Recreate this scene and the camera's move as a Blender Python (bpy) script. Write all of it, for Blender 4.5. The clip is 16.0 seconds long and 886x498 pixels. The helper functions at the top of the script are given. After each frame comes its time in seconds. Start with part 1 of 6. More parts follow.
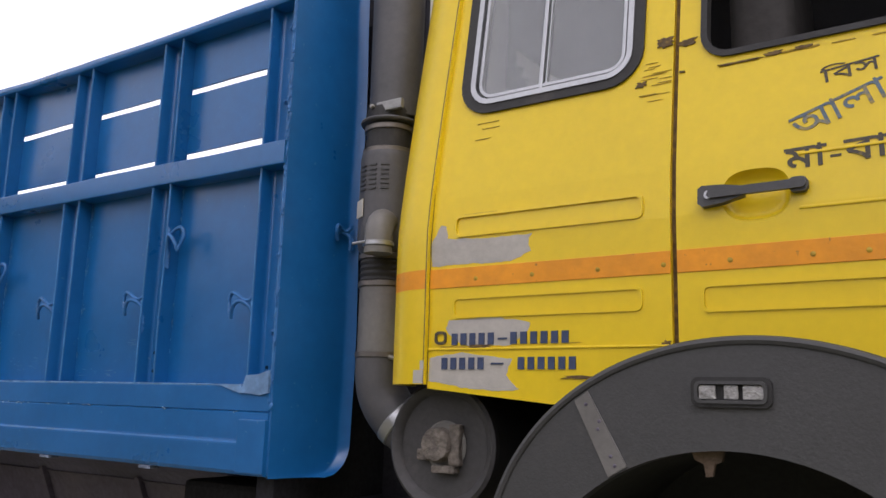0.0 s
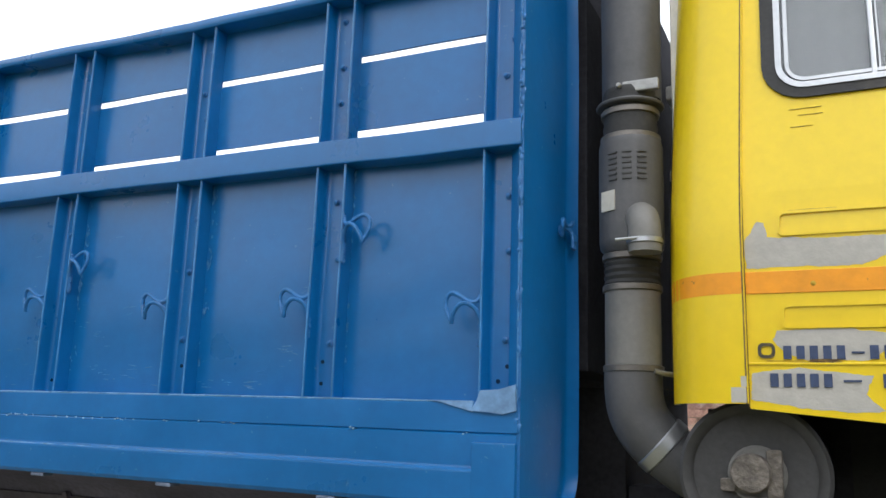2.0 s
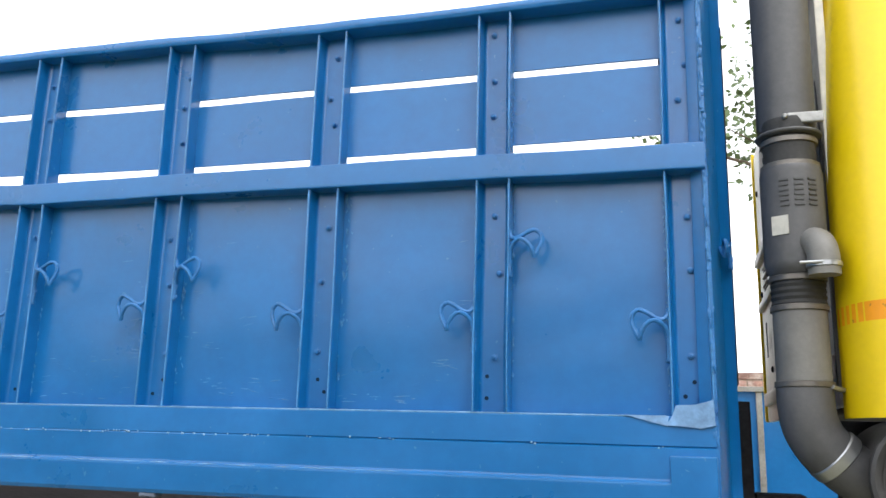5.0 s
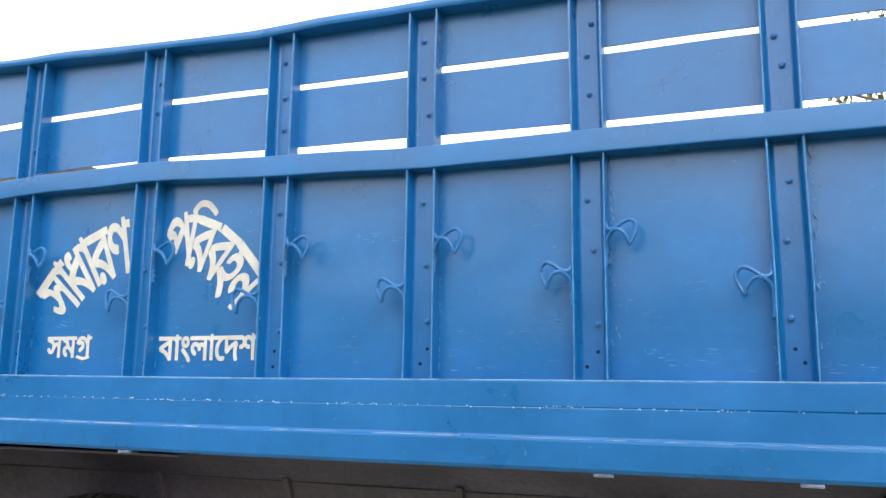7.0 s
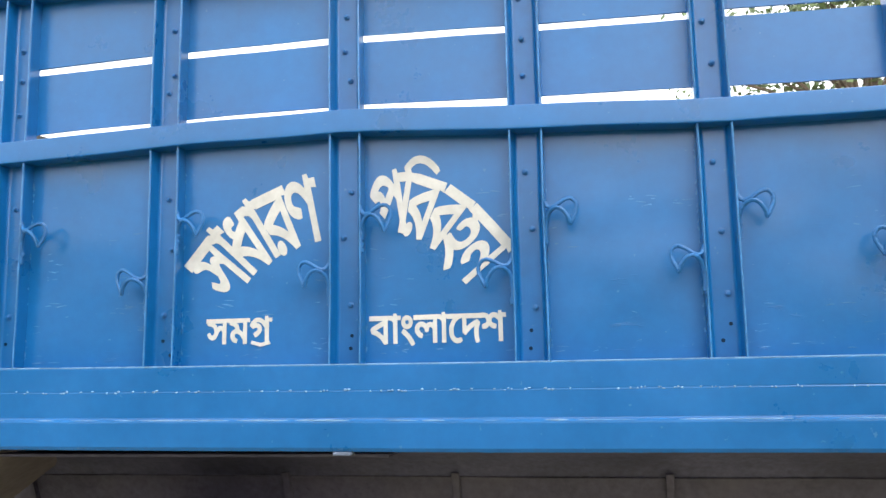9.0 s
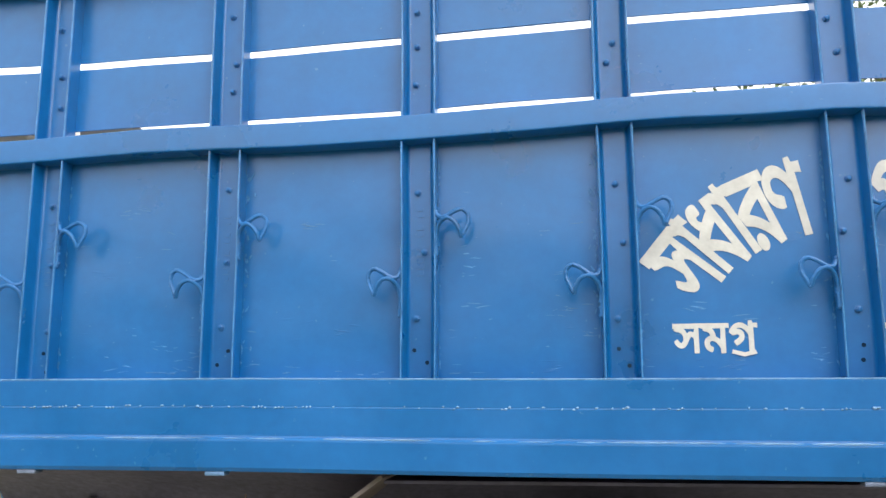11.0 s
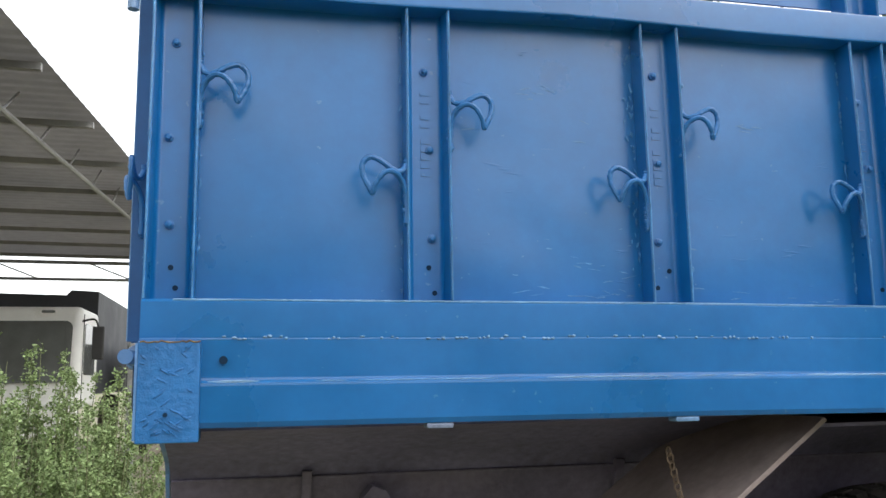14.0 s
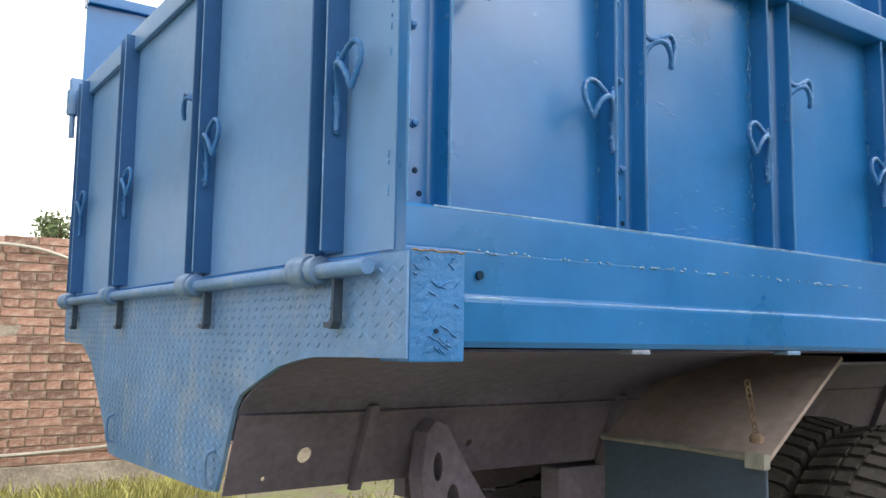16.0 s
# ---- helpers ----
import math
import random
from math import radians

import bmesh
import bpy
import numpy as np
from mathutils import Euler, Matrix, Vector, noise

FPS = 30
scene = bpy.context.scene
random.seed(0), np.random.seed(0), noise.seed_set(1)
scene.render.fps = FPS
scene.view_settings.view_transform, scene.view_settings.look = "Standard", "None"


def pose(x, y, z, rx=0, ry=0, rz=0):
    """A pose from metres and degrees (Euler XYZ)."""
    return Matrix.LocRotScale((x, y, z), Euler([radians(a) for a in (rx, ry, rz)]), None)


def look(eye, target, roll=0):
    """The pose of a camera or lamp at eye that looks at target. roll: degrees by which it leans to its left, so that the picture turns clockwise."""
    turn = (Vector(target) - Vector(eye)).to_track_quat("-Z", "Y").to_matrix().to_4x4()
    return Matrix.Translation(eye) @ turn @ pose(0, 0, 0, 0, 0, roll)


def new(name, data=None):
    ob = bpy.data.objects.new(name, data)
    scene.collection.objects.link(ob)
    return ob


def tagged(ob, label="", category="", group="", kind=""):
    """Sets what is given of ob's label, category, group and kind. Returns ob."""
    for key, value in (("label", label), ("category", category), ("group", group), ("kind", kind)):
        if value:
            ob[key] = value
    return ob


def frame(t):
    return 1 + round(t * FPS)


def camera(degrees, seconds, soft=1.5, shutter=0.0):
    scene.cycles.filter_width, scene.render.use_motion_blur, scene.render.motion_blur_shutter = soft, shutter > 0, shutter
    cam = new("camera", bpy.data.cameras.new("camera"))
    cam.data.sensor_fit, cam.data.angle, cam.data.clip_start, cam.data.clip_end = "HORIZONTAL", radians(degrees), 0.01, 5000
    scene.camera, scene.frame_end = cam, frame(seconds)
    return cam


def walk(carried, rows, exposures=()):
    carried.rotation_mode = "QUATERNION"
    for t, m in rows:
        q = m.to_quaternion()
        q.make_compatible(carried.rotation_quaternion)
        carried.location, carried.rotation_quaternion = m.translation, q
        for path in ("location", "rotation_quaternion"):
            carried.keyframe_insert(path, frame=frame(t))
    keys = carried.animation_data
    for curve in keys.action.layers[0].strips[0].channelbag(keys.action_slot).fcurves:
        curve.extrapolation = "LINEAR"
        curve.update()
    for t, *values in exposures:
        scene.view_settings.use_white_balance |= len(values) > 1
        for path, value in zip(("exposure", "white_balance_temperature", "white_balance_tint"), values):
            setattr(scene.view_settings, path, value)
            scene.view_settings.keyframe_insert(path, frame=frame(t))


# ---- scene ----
cam = camera(55.9, 16.0)
# the walk along the truck: seconds, eye, target, roll
PATH = [
    (0, (1.105, -1.604, 1.423), (-0.012, 0.014, 1.79), 1.6),
    (0.5, (0.891, -1.691, 1.421), (-0.163, -0.034, 1.799), 2.0),
    (1, (0.629, -1.694, 1.413), (-0.351, 0.007, 1.793), 1.9),
    (1.5, (0.375, -1.687, 1.418), (-0.515, 0.056, 1.832), 2.3),
    (2, (0.161, -1.806, 1.414), (-0.694, -0.044, 1.819), 1.9),
    (2.5, (0.014, -1.865, 1.385), (-0.801, -0.09, 1.814), 1.6),
    (3, (-0.122, -1.868, 1.391), (-0.876, -0.076, 1.86), 0.9),
    (3.2, (-0.16, -1.881, 1.388), (-0.895, -0.087, 1.879), 1.6),
    (5.3, (-0.69, -2.099, 1.414), (-1.232, -0.22, 1.834), 1.3),
    (5.4, (-0.738, -2.081, 1.415), (-1.299, -0.206, 1.828), 1.5),
    (5.5, (-0.775, -2.122, 1.415), (-1.372, -0.255, 1.815), 1.7),
    (5.7, (-0.85, -2.182, 1.411), (-1.5, -0.327, 1.783), 1.9),
    (6, (-1.003, -2.197, 1.416), (-1.699, -0.354, 1.762), 1.1),
    (6.5, (-1.275, -2.247, 1.399), (-1.999, -0.417, 1.752), 0.8),
    (7, (-1.552, -2.208, 1.435), (-2.282, -0.376, 1.768), 0.7),
    (7.5, (-1.854, -2.258, 1.458), (-2.463, -0.376, 1.752), 0.0),
    (8, (-2.124, -2.289, 1.45), (-2.675, -0.387, 1.73), 0.1),
    (8.2, (-2.248, -2.282, 1.448), (-2.765, -0.369, 1.724), -0.2),
    (10.3, (-3.735, -2.146, 1.464), (-3.938, -0.181, 1.777), -1.2),
    (10.5, (-3.861, -2.131, 1.444), (-4.082, -0.171, 1.776), -0.7),
    (11, (-4.166, -2.105, 1.434), (-4.453, -0.156, 1.777), -0.3),
    (11.5, (-4.49, -1.993, 1.365), (-4.826, -0.061, 1.759), -0.7),
    (11.6, (-4.544, -1.96, 1.36), (-4.901, -0.037, 1.78), -0.7),
    (12, (-4.777, -1.893, 1.341), (-5.088, 0.034, 1.775), -1.3),
    (12.5, (-5.051, -1.84, 1.362), (-5.154, 0.122, 1.731), -3.5),
    (13, (-5.325, -1.727, 1.338), (-5.231, 0.236, 1.709), -4.0),
    (13.5, (-5.621, -1.646, 1.327), (-5.364, 0.299, 1.717), -3.3),
    (14, (-5.925, -1.621, 1.333), (-5.47, 0.303, 1.636), -0.9),
    (14.3, (-6.084, -1.543, 1.294), (-5.531, 0.362, 1.545), 0.3),
    (14.5, (-6.185, -1.491, 1.295), (-5.583, 0.406, 1.496), 0.2),
    (15, (-6.398, -1.413, 1.322), (-5.655, 0.432, 1.53), 0.4),
    (15.5, (-6.641, -1.327, 1.301), (-5.681, 0.414, 1.517), 0.1),
    (16, (-6.821, -1.153, 1.265), (-5.667, 0.467, 1.476), 0.8),
]
walk(cam, [(t, look(eye, target, roll)) for t, eye, target, roll in PATH],
     exposures=((0.0, -0.04, 6500, 22), (0.5, 0.15, 6450, 10), (1.0, 0.30, 6350, 10), (2.0, 0.42, 6250, 10), (3.2, 0.52, 6200, 10), (5.3, 1.02, 6500, 10),
                (8.2, 1.05, 6550, 10), (11.0, 0.93, 6500, 10), (12.5, 0.72, 6500, 10), (13.5, 0.62, 6500, 10), (14.5, 0.62, 6550, 10), (16.0, 0.94, 7000, 10)))

# ---------------------------------------------------------------- world and sun
world = bpy.data.worlds.new("hazy_sky")
scene.world = world
world.use_nodes = True
wn, wl = world.node_tree.nodes, world.node_tree.links
sky = wn.new("ShaderNodeTexSky")
sky.sky_type = "NISHITA"
sky.sun_disc = False
sky.sun_elevation, sky.sun_rotation = radians(48), radians(135)
sky.dust_density, sky.air_density, sky.ozone_density = 2.5, 1.2, 1.0
pale = wn.new("ShaderNodeHueSaturation")
pale.inputs["Saturation"].default_value = 0.22
wl.new(sky.outputs[0], pale.inputs["Color"])
haze = wn.new("ShaderNodeMix")
haze.data_type, haze.blend_type = "RGBA", "ADD"
haze.inputs[0].default_value = 1.0
haze.inputs[7].default_value = (4.3, 4.4, 4.5, 1)
wl.new(pale.outputs[0], haze.inputs[6])
wl.new(haze.outputs[2], wn["Background"].inputs["Color"])
wn["Background"].inputs["Strength"].default_value = 0.15
sun_data = bpy.data.lights.new("sun", "SUN")
sun_data.energy, sun_data.angle, sun_data.color = 0.22, radians(40), (1.0, 0.96, 0.9)
sun = new("sun", sun_data)
sun.matrix_world = look((5.6, -5.6, 6.1), (0, 0, 0))

# ---------------------------------------------------------------- materials


def material(name, colour, rough=0.5, metal=0.0, grain=(40.0, 0.1), stain=(1.5, 0.12), bump=0.05, bump_scale=60.0,
             dirt=None, spread=0.0, coat=0.0, wear=0.0, wear_colour=(0.3, 0.3, 0.3), stretch=(1, 1, 1)):
    """A node material: colour varied at two scales, dirt patches, wear spots, bump."""
    m = bpy.data.materials.new(name)
    m.use_nodes = True
    n, l = m.node_tree.nodes, m.node_tree.links
    b = n["Principled BSDF"]
    b.inputs["Metallic"].default_value = metal
    b.inputs["Coat Weight"].default_value = coat
    b.inputs["Coat Roughness"].default_value = 0.18
    tc = n.new("ShaderNodeTexCoord")
    mp = n.new("ShaderNodeMapping")
    mp.inputs["Scale"].default_value = stretch
    l.new(tc.outputs["Object"], mp.inputs[0])

    def tex(scale, detail=4.0, r=0.6):
        t = n.new("ShaderNodeTexNoise")
        t.inputs["Scale"].default_value, t.inputs["Detail"].default_value, t.inputs["Roughness"].default_value = scale, detail, r
        l.new(mp.outputs[0], t.inputs["Vector"])
        return t

    def ramp(src, lo, hi, a, c):
        r = n.new("ShaderNodeMapRange")
        r.inputs[1].default_value, r.inputs[2].default_value, r.inputs[3].default_value, r.inputs[4].default_value = lo, hi, a, c
        l.new(src, r.inputs[0])
        return r.outputs[0]

    g, s = tex(grain[0], 5), tex(stain[0], 6)
    mul = n.new("ShaderNodeMath")
    mul.operation = "MULTIPLY"
    l.new(ramp(g.outputs[0], 0.3, 0.7, 1 - grain[1], 1 + grain[1]), mul.inputs[0])
    l.new(ramp(s.outputs[0], 0.3, 0.7, 1 - stain[1], 1 + stain[1]), mul.inputs[1])
    fac = mul.outputs[0]
    if spread:
        info, geo = n.new("ShaderNodeObjectInfo"), n.new("ShaderNodeNewGeometry")
        add = n.new("ShaderNodeMath")
        add.operation = "ADD"
        l.new(info.outputs["Random"], add.inputs[0])
        l.new(geo.outputs["Random Per Island"], add.inputs[1])
        fr = n.new("ShaderNodeMath")
        fr.operation = "FRACT"
        l.new(add.outputs[0], fr.inputs[0])
        m2 = n.new("ShaderNodeMath")
        m2.operation = "MULTIPLY"
        l.new(fac, m2.inputs[0])
        l.new(ramp(fr.outputs[0], 0, 1, 1 - spread, 1 + spread), m2.inputs[1])
        fac = m2.outputs[0]
    hv = n.new("ShaderNodeHueSaturation")
    hv.inputs["Color"].default_value = (*colour, 1)
    l.new(fac, hv.inputs["Value"])
    out = hv.outputs[0]
    if dirt:
        d = tex(dirt[1], 8, 0.7)
        mx = n.new("ShaderNodeMix")
        mx.data_type = "RGBA"
        l.new(ramp(d.outputs[0], dirt[2], dirt[2] + 0.18, 0, dirt[3]), mx.inputs[0])
        l.new(out, mx.inputs[6])
        mx.inputs[7].default_value = (*dirt[0], 1)
        out = mx.outputs[2]
    if wear:
        w = tex(55.0, 3, 0.5)
        mx = n.new("ShaderNodeMix")
        mx.data_type = "RGBA"
        l.new(ramp(w.outputs[0], 0.72 - wear * 0.1, 0.76 - wear * 0.1, 0, 0.85), mx.inputs[0])
        l.new(out, mx.inputs[6])
        mx.inputs[7].default_value = (*wear_colour, 1)
        out = mx.outputs[2]
    l.new(out, b.inputs["Base Color"])
    l.new(ramp(s.outputs[0], 0.3, 0.7, max(rough - 0.08, 0.03), min(rough + 0.1, 1)), b.inputs["Roughness"])
    if bump:
        t = tex(bump_scale, 4)
        bp = n.new("ShaderNodeBump")
        bp.inputs["Strength"].default_value, bp.inputs["Distance"].default_value = bump, 0.02
        l.new(t.outputs[0], bp.inputs["Height"])
        l.new(bp.outputs[0], b.inputs["Normal"])
    return m


def glass_material(name, tint, rough):
    m = bpy.data.materials.new(name)
    m.use_nodes = True
    b = m.node_tree.nodes["Principled BSDF"]
    b.inputs["Base Color"].default_value = (*tint, 1)
    b.inputs["Roughness"].default_value = rough
    b.inputs["Transmission Weight"].default_value = 0.85
    b.inputs["IOR"].default_value = 1.45
    return m


BLUE = material("blue_paint", (0.003, 0.115, 0.334), 0.32, grain=(25, 0.06), stain=(2.6, 0.14), bump=0.10, bump_scale=4.5,
                dirt=((0.008, 0.138, 0.37), 3.0, 0.56, 0.35), wear=0.16, wear_colour=(0.06, 0.18, 0.37), coat=0.24)
BLUE_ROUGH = material("blue_paint_lumpy", (0.012, 0.122, 0.335), 0.38, grain=(60, 0.12), stain=(6, 0.15), bump=0.22, bump_scale=70.0)
BLUE_PALE = material("pale_blue_overspray", (0.12, 0.235, 0.41), 0.5, grain=(30, 0.15), stain=(14, 0.45), bump=0.12, bump_scale=50)
# Gate blue paled for the haze over it as well as for dust.
BLUE_GATE = material("dusty_hazed_gate_blue", (0.105, 0.245, 0.485), 0.40, grain=(25, 0.05), stain=(2.6, 0.12), bump=0.06, bump_scale=4.5,
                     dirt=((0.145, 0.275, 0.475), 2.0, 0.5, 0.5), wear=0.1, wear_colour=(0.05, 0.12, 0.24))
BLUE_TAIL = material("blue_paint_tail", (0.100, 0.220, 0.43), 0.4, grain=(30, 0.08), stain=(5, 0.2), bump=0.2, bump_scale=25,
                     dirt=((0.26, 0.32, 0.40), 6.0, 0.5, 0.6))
WHITE_PAINT = material("white_lettering_paint", (0.54, 0.53, 0.49), 0.5, grain=(50, 0.06), stain=(14, 0.14), bump=0.1)
YELLOW = material("yellow_paint", (0.78, 0.560, 0.002), 0.34, grain=(40, 0.03), stain=(1.8, 0.05), bump=0.10, bump_scale=3.5, coat=0.1,
                  dirt=((0.62, 0.42, 0.010), 2.2, 0.62, 0.25))
ORANGE = material("orange_stripe_paint", (0.80, 0.305, 0.002), 0.38, grain=(40, 0.06), stain=(7, 0.12), wear=0.25, wear_colour=(0.32, 0.13, 0.02))
PRIMER = material("grey_primer", (0.43, 0.41, 0.37), 0.7, grain=(60, 0.06), stain=(12, 0.10), bump=0.12, bump_scale=40)
CHIP = material("bare_rusty_chip", (0.13, 0.08, 0.03), 0.8, grain=(80, 0.35), stain=(30, 0.4), bump=0.3, dirt=((0.34, 0.21, 0.03), 60.0, 0.52, 0.8))
SCRATCH = material("scratched_yellow_paint", (0.44, 0.285, 0.025), 0.7, grain=(80, 0.3), stain=(30, 0.3), bump=0.2)
INK = material("navy_sign_paint", (0.035, 0.055, 0.12), 0.55, grain=(70, 0.15), stain=(40, 0.2))
INK_WORN = material("worn_blue_sign_paint", (0.10, 0.14, 0.17), 0.6, grain=(70, 0.2), stain=(30, 0.3), dirt=((0.50, 0.34, 0.03), 32.0, 0.50, 0.85))
INK_BLACK = material("black_sign_paint", (0.06, 0.05, 0.03), 0.55, grain=(70, 0.2), stain=(40, 0.3), dirt=((0.40, 0.27, 0.03), 45.0, 0.56, 0.7))
PLASTIC = material("grey_plastic", (0.056, 0.057, 0.058), 0.5, grain=(120, 0.1), stain=(3, 0.15), bump=0.1, bump_scale=200,
                   dirt=((0.10, 0.095, 0.085), 5.0, 0.58, 0.5))
BLACK = material("matt_black_paint", (0.040, 0.040, 0.047), 0.85, grain=(60, 0.2), stain=(3, 0.3), bump=0.1, dirt=((0.03, 0.027, 0.027), 6.0, 0.58, 0.6))
BLACK.node_tree.nodes["Principled BSDF"].inputs["Specular IOR Level"].default_value = 0.05
RUBBER = material("black_rubber", (0.028, 0.028, 0.028), 0.7, grain=(90, 0.2), stain=(8, 0.2), bump=0.1, dirt=((0.12, 0.10, 0.08), 6.0, 0.6, 0.5))
TYRE = material("dusty_tyre_rubber", (0.045, 0.042, 0.038), 0.85, grain=(60, 0.25), stain=(6, 0.25), bump=0.2, dirt=((0.12, 0.10, 0.085), 5.0, 0.45, 0.8))
ALU = material("window_aluminium", (0.44, 0.45, 0.46), 0.36, 0.85, grain=(70, 0.06), stain=(10, 0.1))
STEEL = material("grey_galvanised_steel", (0.30, 0.30, 0.29), 0.45, 0.6, grain=(50, 0.15), stain=(9, 0.2), bump=0.1, dirt=((0.14, 0.12, 0.10), 8.0, 0.55, 0.6))
# Both underside colours are raised and purpled to carry the haze over them.
DARK_METAL = material("haze_lifted_chassis_paint", (0.120, 0.106, 0.150), 0.6, grain=(40, 0.2), stain=(3, 0.3), bump=0.2, bump_scale=40,
                      dirt=((0.165, 0.142, 0.180), 2.5, 0.50, 0.8))
HULL_HAZED = material("haze_lifted_underbody_paint", (0.135, 0.128, 0.205), 0.6, grain=(40, 0.2), stain=(2.5, 0.3), bump=0.2, bump_scale=30,
                      dirt=((0.170, 0.150, 0.195), 2.0, 0.55, 0.6))
BROWN_METAL = material("dusty_brown_mudguard", (0.27, 0.22, 0.21), 0.6, grain=(30, 0.15), stain=(4, 0.25), bump=0.15, bump_scale=20)
HUB = material("dusty_rough_casting", (0.165, 0.145, 0.125), 0.85, grain=(60, 0.35), stain=(25, 0.4), bump=0.7, bump_scale=40)
RUST = material("rusty_casting", (0.17, 0.12, 0.085), 0.85, grain=(60, 0.3), stain=(20, 0.3), bump=0.5, bump_scale=50)
CLAMP = material("dull_clamp_steel", (0.17, 0.155, 0.14), 0.42, 0.6, grain=(50, 0.15), stain=(9, 0.25), bump=0.1)
DRUM = material("black_drum_paint", (0.050, 0.049, 0.050), 0.6, grain=(60, 0.15), stain=(6, 0.2), bump=0.1, dirt=((0.11, 0.10, 0.09), 9.0, 0.58, 0.5))
INTAKE = material("dark_intake_plastic", (0.080, 0.080, 0.084), 0.5, grain=(60, 0.12), stain=(6, 0.2), bump=0.05, dirt=((0.14, 0.13, 0.12), 9.0, 0.6, 0.4))
INTAKE_PALE = material("grey_intake_plastic", (0.165, 0.16, 0.15), 0.5, grain=(60, 0.1), stain=(8, 0.15), bump=0.05)
CAB_GREY = material("cab_back_off_white", (0.74, 0.71, 0.64), 0.45, grain=(30, 0.1), stain=(4, 0.25), dirt=((0.28, 0.24, 0.19), 4.0, 0.55, 0.7))
INTERIOR = material("dark_cab_trim", (0.05, 0.047, 0.045), 0.8, grain=(30, 0.2), stain=(4, 0.2), bump=0.1)
CAB_BACKING = material("dark_cab_backing", (0.030, 0.031, 0.035), 0.9, grain=(80, 0.06), stain=(3, 0.1), bump=0.03)
FLAP = material("blue_grey_mud_flap", (0.035, 0.06, 0.10), 0.6, grain=(60, 0.15), stain=(5, 0.2), bump=0.1)
LENS = material("clear_lamp_lens", (0.36, 0.36, 0.35), 0.12, grain=(40, 0.05), stain=(60, 0.3), bump=0.5, bump_scale=90)
GLASS = glass_material("dusty_window_glass", (0.72, 0.75, 0.77), 0.08)
BRICK = material("red_brick", (0.345, 0.195, 0.150), 0.9, grain=(45, 0.25), stain=(9, 0.3), bump=0.5, bump_scale=60, spread=0.42,
                 dirt=((0.55, 0.45, 0.38), 8.0, 0.47, 0.85))
MORTAR = material("lime_mortar", (0.36, 0.285, 0.22), 0.95, grain=(50, 0.2), stain=(4, 0.2), bump=0.6, bump_scale=45)
CONCRETE = material("weathered_concrete", (0.40, 0.35, 0.29), 0.92, grain=(40, 0.16), stain=(2.5, 0.3), bump=0.5, bump_scale=35, dirt=((0.17, 0.145, 0.11), 3.5, 0.50, 0.75))
ROOF_TIN = material("corrugated_roof_tin", (0.27, 0.26, 0.25), 0.5, 0.4, grain=(8, 0.12), stain=(0.8, 0.2), bump=0.1)
ROPE = material("pale_cable", (0.45, 0.42, 0.37), 0.8, grain=(60, 0.1))
WHITE_CAB = material("white_truck_paint", (0.72, 0.71, 0.68), 0.4, grain=(10, 0.03), stain=(2, 0.08), dirt=((0.45, 0.40, 0.33), 2.0, 0.6, 0.6))
DARK_GLASS = material("dark_windscreen", (0.10, 0.105, 0.10), 0.12, grain=(5, 0.1), bump=0)
GREY_BED = material("grey_tipper_paint", (0.035, 0.037, 0.043), 0.6, grain=(15, 0.1), stain=(2, 0.2))
SOIL = material("dry_soil_and_grass", (0.215, 0.185, 0.14), 0.97, grain=(25, 0.3), stain=(1.1, 0.3), bump=0.8, bump_scale=30, dirt=((0.20, 0.24, 0.08), 1.3, 0.45, 0.9))
GRASS = material("yellow_green_grass", (0.36, 0.345, 0.115), 0.7, grain=(8, 0.15), stain=(2, 0.25), bump=0, spread=0.45)
WEED = material("grey_green_weed_leaf", (0.25, 0.335, 0.14), 0.75, grain=(10, 0.1), stain=(3, 0.2), bump=0, spread=0.4)
STEM = material("weed_stem", (0.22, 0.24, 0.12), 0.8, grain=(40, 0.15), bump=0.1)
LEAF = material("tree_leaf", (0.115, 0.16, 0.065), 0.65, grain=(6, 0.15), stain=(1, 0.2), bump=0, spread=0.4)
BARK = material("tree_bark", (0.12, 0.09, 0.065), 0.9, grain=(30, 0.3), stain=(5, 0.2), bump=0.7, bump_scale=25)
UNSEEN_WALL = material("dark_unseen_wall", (0.075, 0.075, 0.06), 0.9, grain=(6, 0.2), stain=(0.5, 0.3), bump=0.3, bump_scale=8)
HOLE = material("dark_open_hole", (0.012, 0.028, 0.055), 0.9, grain=(60, 0.1), bump=0)
HOLE.node_tree.nodes["Principled BSDF"].inputs["Specular IOR Level"].default_value = 0.0
# Pale so that weld spots and edges carry highlights in their colour.
BEAD_GLINT = material("pale_glint_bead", (0.18, 0.32, 0.49), 0.28, grain=(60, 0.15), stain=(9, 0.25), bump=0.2)
TAB = material("grey_bracket_paint", (0.13, 0.16, 0.23), 0.55, grain=(60, 0.2), stain=(14, 0.4), bump=0.2)
# Darker blue that holds the shade inside the gate channels.
POST_SHADE = material("shaded_gate_post_blue", (0.010, 0.088, 0.25), 0.5, grain=(30, 0.08), stain=(5, 0.15), bump=0.12, bump_scale=20)
# Lighter blue that paints sky highlights onto lip tips and weld lumps.
LIP_GLINT = material("pale_blue_glint_paint", (0.045, 0.185, 0.40), 0.4, grain=(60, 0.2), stain=(9, 0.35), bump=0.2)
# Pale blue for scuffs and for the glints painted among them.
SCUFF_GLINT = material("blue_scuff_and_glint", (0.055, 0.175, 0.37), 0.5, grain=(60, 0.2), stain=(4, 0.35), bump=0.3)
LABEL = material("white_sticker", (0.56, 0.54, 0.48), 0.6, grain=(60, 0.1))

